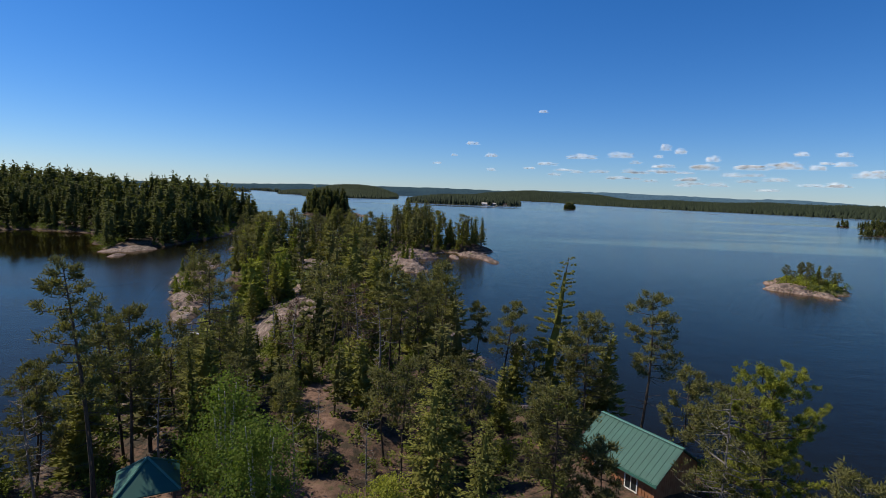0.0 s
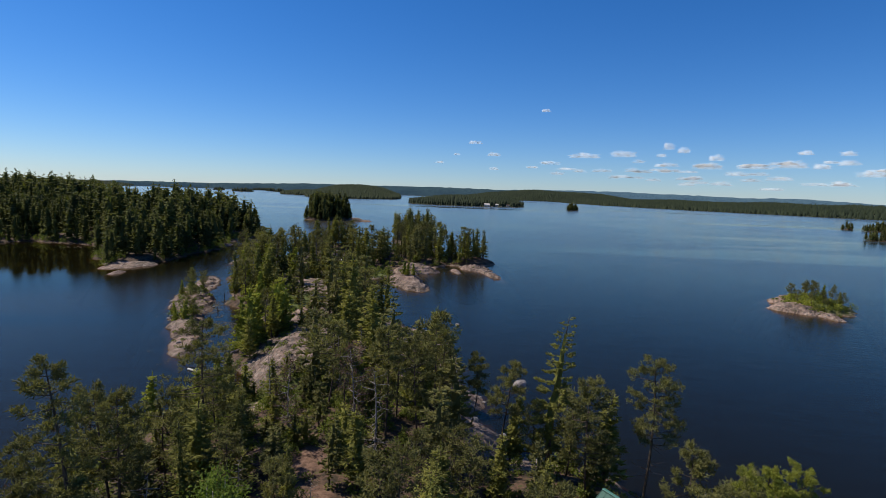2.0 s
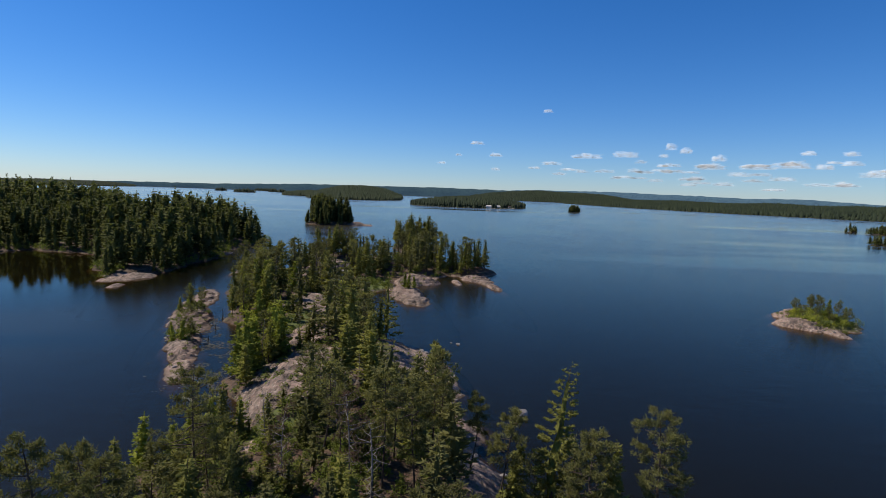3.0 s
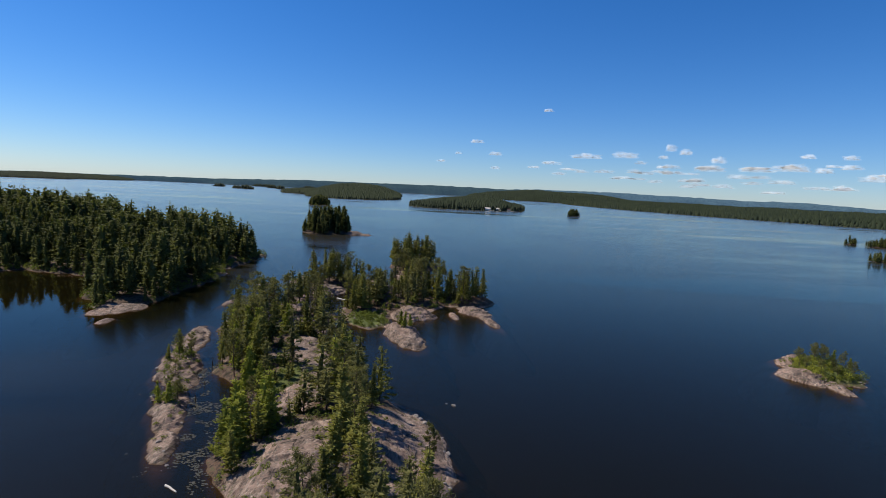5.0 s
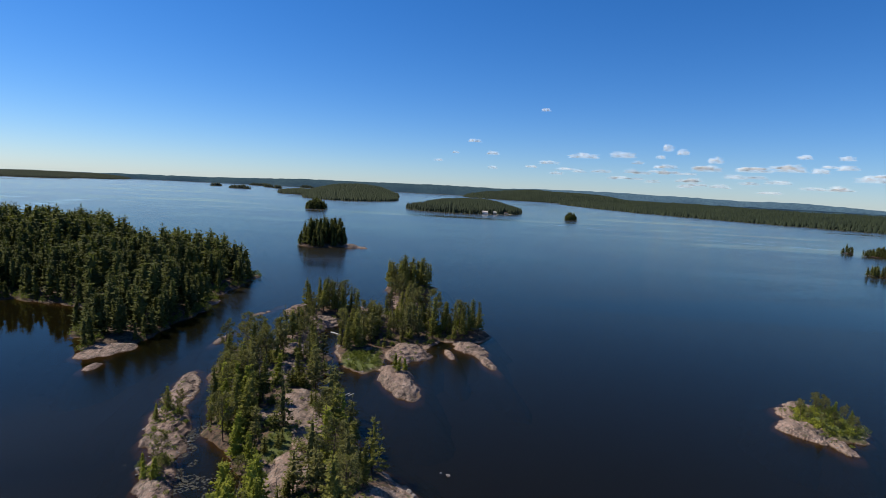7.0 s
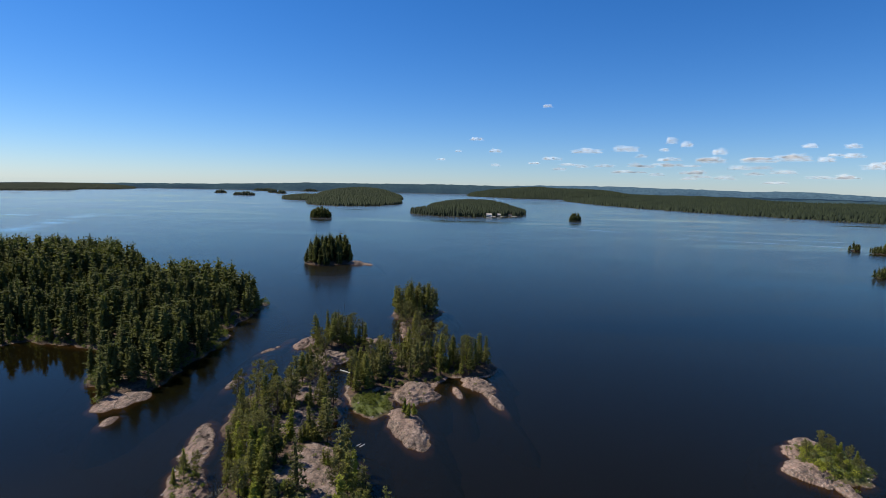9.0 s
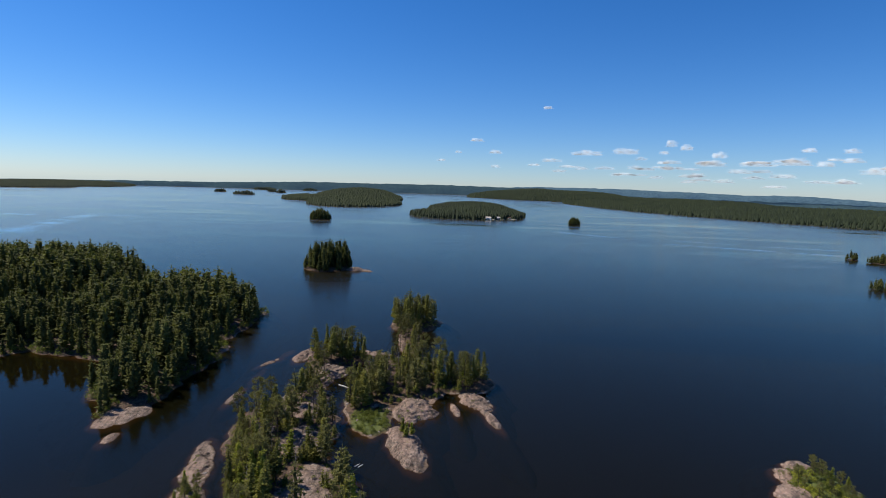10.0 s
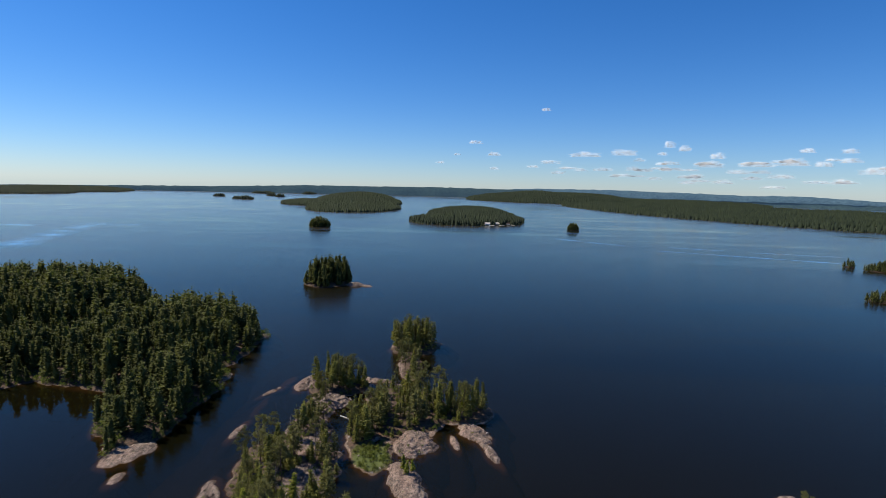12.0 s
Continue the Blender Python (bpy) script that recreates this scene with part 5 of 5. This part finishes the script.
# ---- buildings ----
def cabin(at, turn, length, half, eave, ridge, label):
    """Gabled cabin: x along the ridge, z from the floor."""
    root = thing("cabin", pose(*at, 0, 0, turn), label, "cabin")
    l, w = length / 2 - 0.35, half - 0.42
    rise = (ridge - eave) / half
    for y in (-w, w):
        bm = bmesh.new()
        box(bm, -l, l, y - 0.06, y + 0.06, -0.9, eave + 0.08)
        wall = part("wall", bm, SIDING, root, "vertical cedar board siding")
        k, s_ = -l + 0.1, -1 if y < 0 else 1
        while k < l:
            part("board", box(bmesh.new(), k, k + 0.2, y + s_ * 0.06, y + s_ * 0.085, -0.6, eave + 0.05), SIDING, wall)
            k += 0.23
    for x in (-l, l):
        bm = bmesh.new()
        top = ridge - 0.12
        pts = [(-w, -0.9), (w, -0.9), (w, eave + 0.2), (0, top), (-w, eave + 0.2)]
        vs = [[bm.verts.new((x + dx, y, z)) for y, z in pts] for dx in (-0.06, 0.06)]
        bm.faces.new(vs[0][::-1])
        bm.faces.new(vs[1])
        for i in range(5):
            bm.faces.new((vs[0][i], vs[0][(i + 1) % 5], vs[1][(i + 1) % 5], vs[1][i]))
        wall = part("wall", bm, SIDING, root, "vertical cedar board siding")
        k, s_ = -w + 0.05, -1 if x < 0 else 1
        while k < w - 0.15:
            part("board", box(bmesh.new(), x + s_ * 0.06, x + s_ * 0.085, k, k + 0.2, -0.6, min(eave + 0.1 + (w - max(abs(k), abs(k + 0.2))) * rise * 0.9, top - 0.1)), SIDING, wall)
            k += 0.23
    for s_ in (-1, 1):
        bm = bmesh.new()
        vs = []
        for x in (-length / 2, length / 2):
            for y, z in ((0.0, ridge), (s_ * half, eave)):
                vs.append((bm.verts.new((x, y, z)), bm.verts.new((x, y, z - 0.07))))
        (a0, a1), (b0, b1), (c0, c1), (d0, d1) = vs
        for q in ((a0, b0, d0, c0), (a1, c1, d1, b1), (a0, a1, b1, b0), (c0, d0, d1, c1), (b0, b1, d1, d0), (a0, c0, c1, a1)):
            bm.faces.new(q)
        bmesh.ops.recalc_face_normals(bm, faces=bm.faces)
        panel = part("roof_panel", bm, ROOF_GREEN, root, "ribbed green steel roofing")
        k = -length / 2 + 0.02
        while k < length / 2:
            bm = bmesh.new()
            m = Matrix.Translation((k, 0, ridge + 0.012)) @ Matrix.Rotation(math.atan2((eave - ridge), s_ * half), 4, "X")
            run = math.hypot(half, ridge - eave)
            bmesh.ops.create_cube(bm, size=1.0, matrix=m @ Matrix.Translation((0, run / 2, 0)) @ Matrix.Diagonal((0.03, run, 0.03, 1)))
            part("roof_rib", bm, ROOF_GREEN, panel)
            k += 0.40
        bm = bmesh.new()
        box(bm, -length / 2, length / 2, s_ * half - 0.03, s_ * half + 0.03, eave - 0.2, eave - 0.03)
        part("fascia", bm, ROOF_TRIM, root)
    bm = bmesh.new()
    box(bm, -length / 2 - 0.02, length / 2 + 0.02, -0.14, 0.14, ridge - 0.03, ridge + 0.05, 0.03)
    part("ridge_cap", bm, ROOF_TRIM, root)
    for x in (-1.3, 1.2):
        bm = bmesh.new()
        for x0, x1, z0, z1 in ((x - 0.5, x + 0.5, 0.9, 0.98), (x - 0.5, x + 0.5, 1.85, 1.93), (x - 0.5, x - 0.42, 0.98, 1.85), (x + 0.42, x + 0.5, 0.98, 1.85), (x - 0.03, x + 0.03, 0.98, 1.85)):
            box(bm, x0, x1, -w - 0.13, -w - 0.08, z0, z1)
        frame_ob = part("window", bm, WHITE_PAINT, root, "white painted window frame")
        bm = bmesh.new()
        box(bm, x - 0.42, x + 0.42, -w - 0.105, -w - 0.09, 0.98, 1.85)
        pane = part("pane", bm, GLASS, frame_ob)
    for x in (-l, 0, l):
        for y in (-w, w):
            bm = bmesh.new()
            box(bm, x - 0.12, x + 0.12, y - 0.12, y + 0.12, -1.6, -0.85)
            part("pier", bm, BOULDER, root, "stone pier")
    return root


cabin((14.5, 34.3, 1.95), -57, 6.5, 2.55, 2.30, 4.03, "cedar cabin with green steel roof among pines by the water")


def shelter(at, turn):
    root = thing("shelter", pose(*at, 0, 0, turn), "small open shelter with a green hipped steel roof", "gazebo")
    r, eave, top = 1.55, 2.15, 3.45
    for k in range(4):
        t0, t1 = math.pi / 2 * k + math.pi / 4, math.pi / 2 * (k + 1) + math.pi / 4
        q = math.sqrt(2) * r
        a_, b_ = Vector((q * math.cos(t0), q * math.sin(t0), eave)), Vector((q * math.cos(t1), q * math.sin(t1), eave))
        apex = Vector((0, 0, top))
        bm = bmesh.new()
        up = [bm.verts.new(p) for p in (a_, b_, apex)]
        dn = [bm.verts.new(p - Vector((0, 0, 0.06))) for p in (a_, b_, apex)]
        bm.faces.new(up)
        bm.faces.new(dn[::-1])
        for i in range(3):
            bm.faces.new((up[i], dn[i], dn[(i + 1) % 3], up[(i + 1) % 3]))
        bmesh.ops.recalc_face_normals(bm, faces=bm.faces)
        part("roof_panel", bm, ROOF_GREEN, root)
        soup = Soup()
        soup.tube([a_ + Vector((0, 0, 0.02)), apex + Vector((0, 0, 0.03))], [0.06, 0.06], 6)
        mesh_object("hip_cap", *arrays(soup), ROOF_TRIM, root, "lighter green hip cap")
        c = a_ * 0.82
        bm = bmesh.new()
        box(bm, c.x - 0.06, c.x + 0.06, c.y - 0.06, c.y + 0.06, -0.6, eave + 0.1)
        part("post", bm, DARK_WOOD, root)
    bm = bmesh.new()
    box(bm, -1.35, 1.35, -1.35, 1.35, -0.25, 0.06, 0.02)
    part("deck", bm, DARK_WOOD, root)
    return root


shelter((-14.7, 26.6, 3.25), 28)


def cottage(x, y, z, turn, size, wall, roof, label):
    root = thing("cottage", pose(x, y, z, 0, 0, turn), label, "cottage", "cottages on the lake shore")
    l, w, e_, p = size[0] / 2, size[1] / 2, size[2], size[3]
    bm = bmesh.new()
    box(bm, -l, l, -w, w, -2, e_)
    part("wall", bm, wall, root)
    for s_ in (-1, 1):
        bm = bmesh.new()
        pts = [(-l - 0.5, 0, p), (l + 0.5, 0, p), (l + 0.5, s_ * (w + 0.6), e_ - 0.2), (-l - 0.5, s_ * (w + 0.6), e_ - 0.2)]
        up, dn = [bm.verts.new(q) for q in pts], [bm.verts.new((q[0], q[1], q[2] - 0.2)) for q in pts]
        bm.faces.new(up)
        bm.faces.new(dn[::-1])
        for i in range(4):
            bm.faces.new((up[i], dn[i], dn[(i + 1) % 4], up[(i + 1) % 4]))
        bmesh.ops.recalc_face_normals(bm, faces=bm.faces)
        part("roof_panel", bm, roof, root)
    for k in (-0.5, 0.0, 0.5):
        bm = bmesh.new()
        box(bm, k * l - 0.7, k * l + 0.7, -w - 0.08, -w - 0.01, 1.0, 2.2)
        part("window", bm, GLASS, root)
    return root


lodge_land = far_land(LODGE_ISLAND)


def lodge_z(x, y):
    return float(lodge_land(np.array([x]), np.array([y]))[0][0])


for x, y0, size, turn in ((88, 1240, (12, 8, 3.4, 6.0), 8), (112, 1250, (9, 7, 3.2, 5.6), 20), (140, 1270, (7, 6, 3.0, 5.2), 10)):
    y = y0 - 60
    while lodge_z(x, y) < 0.8 and y < y0 + 200:
        y += 2
    cottage(x, y + 4, lodge_z(x, y) + 0.2, turn, size, WHITE_PAINT if size[0] == 12 else PALE_WOOD, PALE_WOOD if size[0] > 8 else DARK_WOOD, "pale shore cottage among trees on the lodge island")
    dock = thing("boat_dock", pose(x + 10, y - 5, 0.5, 0, 0, turn), "pale plank dock reaching into the lake", "dock")
    bm = bmesh.new()
    for k in range(-5, 6):
        box(bm, k * 1.1 - 0.5, k * 1.1 + 0.5, -3, 6, 0, 0.12)
    part("planks", bm, PALE_WOOD, dock)


# ---- fair-weather clouds low over the far shore ----
def cloud_material():
    """Thin white vapour: each shell is half clear, so that the edges stay soft."""
    n = Nodes("cloud")
    d = n.add("BsdfDiffuse")
    n.put(d, "Color", (0.6, 0.6, 0.6, 1.0))
    # a glow added to the vapour, which brightens the dark cloud bases
    e_ = n.add("Emission", Strength=0.50)
    n.put(e_, "Color", (0.86, 0.93, 1.0, 1.0))
    c = n.add("BsdfTransparent")
    a_, m2 = n.add("AddShader"), n.add("MixShader")
    n.put(m2, "Fac", n.ramp(n.noise(0.03, 5, 0.65), (0.34, 0.01), (0.72, 0.19)))
    n.tree.links.new(d.outputs[0], a_.inputs[0])
    n.tree.links.new(e_.outputs[0], a_.inputs[1])
    n.tree.links.new(c.outputs[0], m2.inputs[1])
    n.tree.links.new(a_.outputs[0], m2.inputs[2])
    return n.done(m2.outputs[0])


CLOUD = cloud_material()


def cloud(az, el, wide, tall, rng):
    """A small flat-based cumulus: billowing shells of vapour, one inside another."""
    bm = bmesh.new()
    off = Vector(rng.uniform(-90, 90, 3))
    for shell in (1.0, 0.84, 0.66, 0.46):
        made = bmesh.ops.create_icosphere(bm, subdivisions=3, radius=1.0)["verts"]
        for v in made:
            p = v.co.copy()
            k = 0.72 + 0.75 * abs(noise.noise(Vector((p.x * 1.6 * wide / tall * 0.5, p.y * 1.5, p.z * 1.2)) + off)) + 0.3 * noise.noise(Vector((p.x * wide / tall, p.y * 3, p.z * 2.5)) * 1.6 + off)
            k *= shell * (1 - 0.25 * abs(p.x) ** 3)
            v.co = Vector((p.x * k * wide * 0.68, p.y * k * tall * 0.8, max(p.z * k * tall * 0.70, -tall * 0.20 * shell)))
    me = bpy.data.meshes.new("backdrop_cloud")
    bm.to_mesh(me)
    bm.free()
    me.materials.append(CLOUD)
    me.polygons.foreach_set("use_smooth", [True] * len(me.polygons))
    ob = new("backdrop_cloud", me)
    a_, d = radians(az), 4680
    ob.matrix_world = pose(d * math.sin(a_), 10 + d * math.cos(a_), 54 + d * math.tan(radians(el - 0.57)) - tall * 0.25, 0, 0, -az)
    return tagged(ob, "small white fair-weather cloud over the horizon", "cloud", "fair-weather clouds", "structure")


C = np.random.default_rng(3)
for spec in ((14.0, 4.7, 252, 50), (17.8, 4.9, 210, 58), (19.3, 4.2, 92, 33), (22.0, 5.7, 84, 63), (23.4, 5.3, 100, 50), (21.4, 4.8, 75, 33), (13.6, 3.1, 117, 29), (15.8, 3.2, 151, 33), (18.8, 3.3, 117, 37),
             (21.8, 3.3, 92, 42), (25.7, 3.8, 210, 58), (26.3, 4.6, 109, 58)):
    cloud(*spec, C)
for spec in ((29.6, 3.8, 252, 50), (32.5, 4.0, 193, 67), (34.6, 3.8, 113, 46), (33.4, 5.0, 100, 37), (36.4, 4.9, 100, 37), (36.5, 4.1, 126, 42), (38.4, 3.2, 210, 58), (28.1, 3.1, 168, 42), (31.6, 2.7, 184, 37),
             (36.0, 2.3, 109, 46), (2.5, 5.8, 126, 33), (4.5, 4.6, 109, 37), (9.8, 9.2, 75, 29), (-1.2, 3.6, 76, 25), (4.6, 3.1, 76, 29), (0.6, 4.5, 58, 24)):
    cloud(*spec, C)
for k in range(30):
    cloud(C.uniform(8, 40), C.uniform(1.7, 4.2), C.uniform(60, 190), C.uniform(20, 34), C)
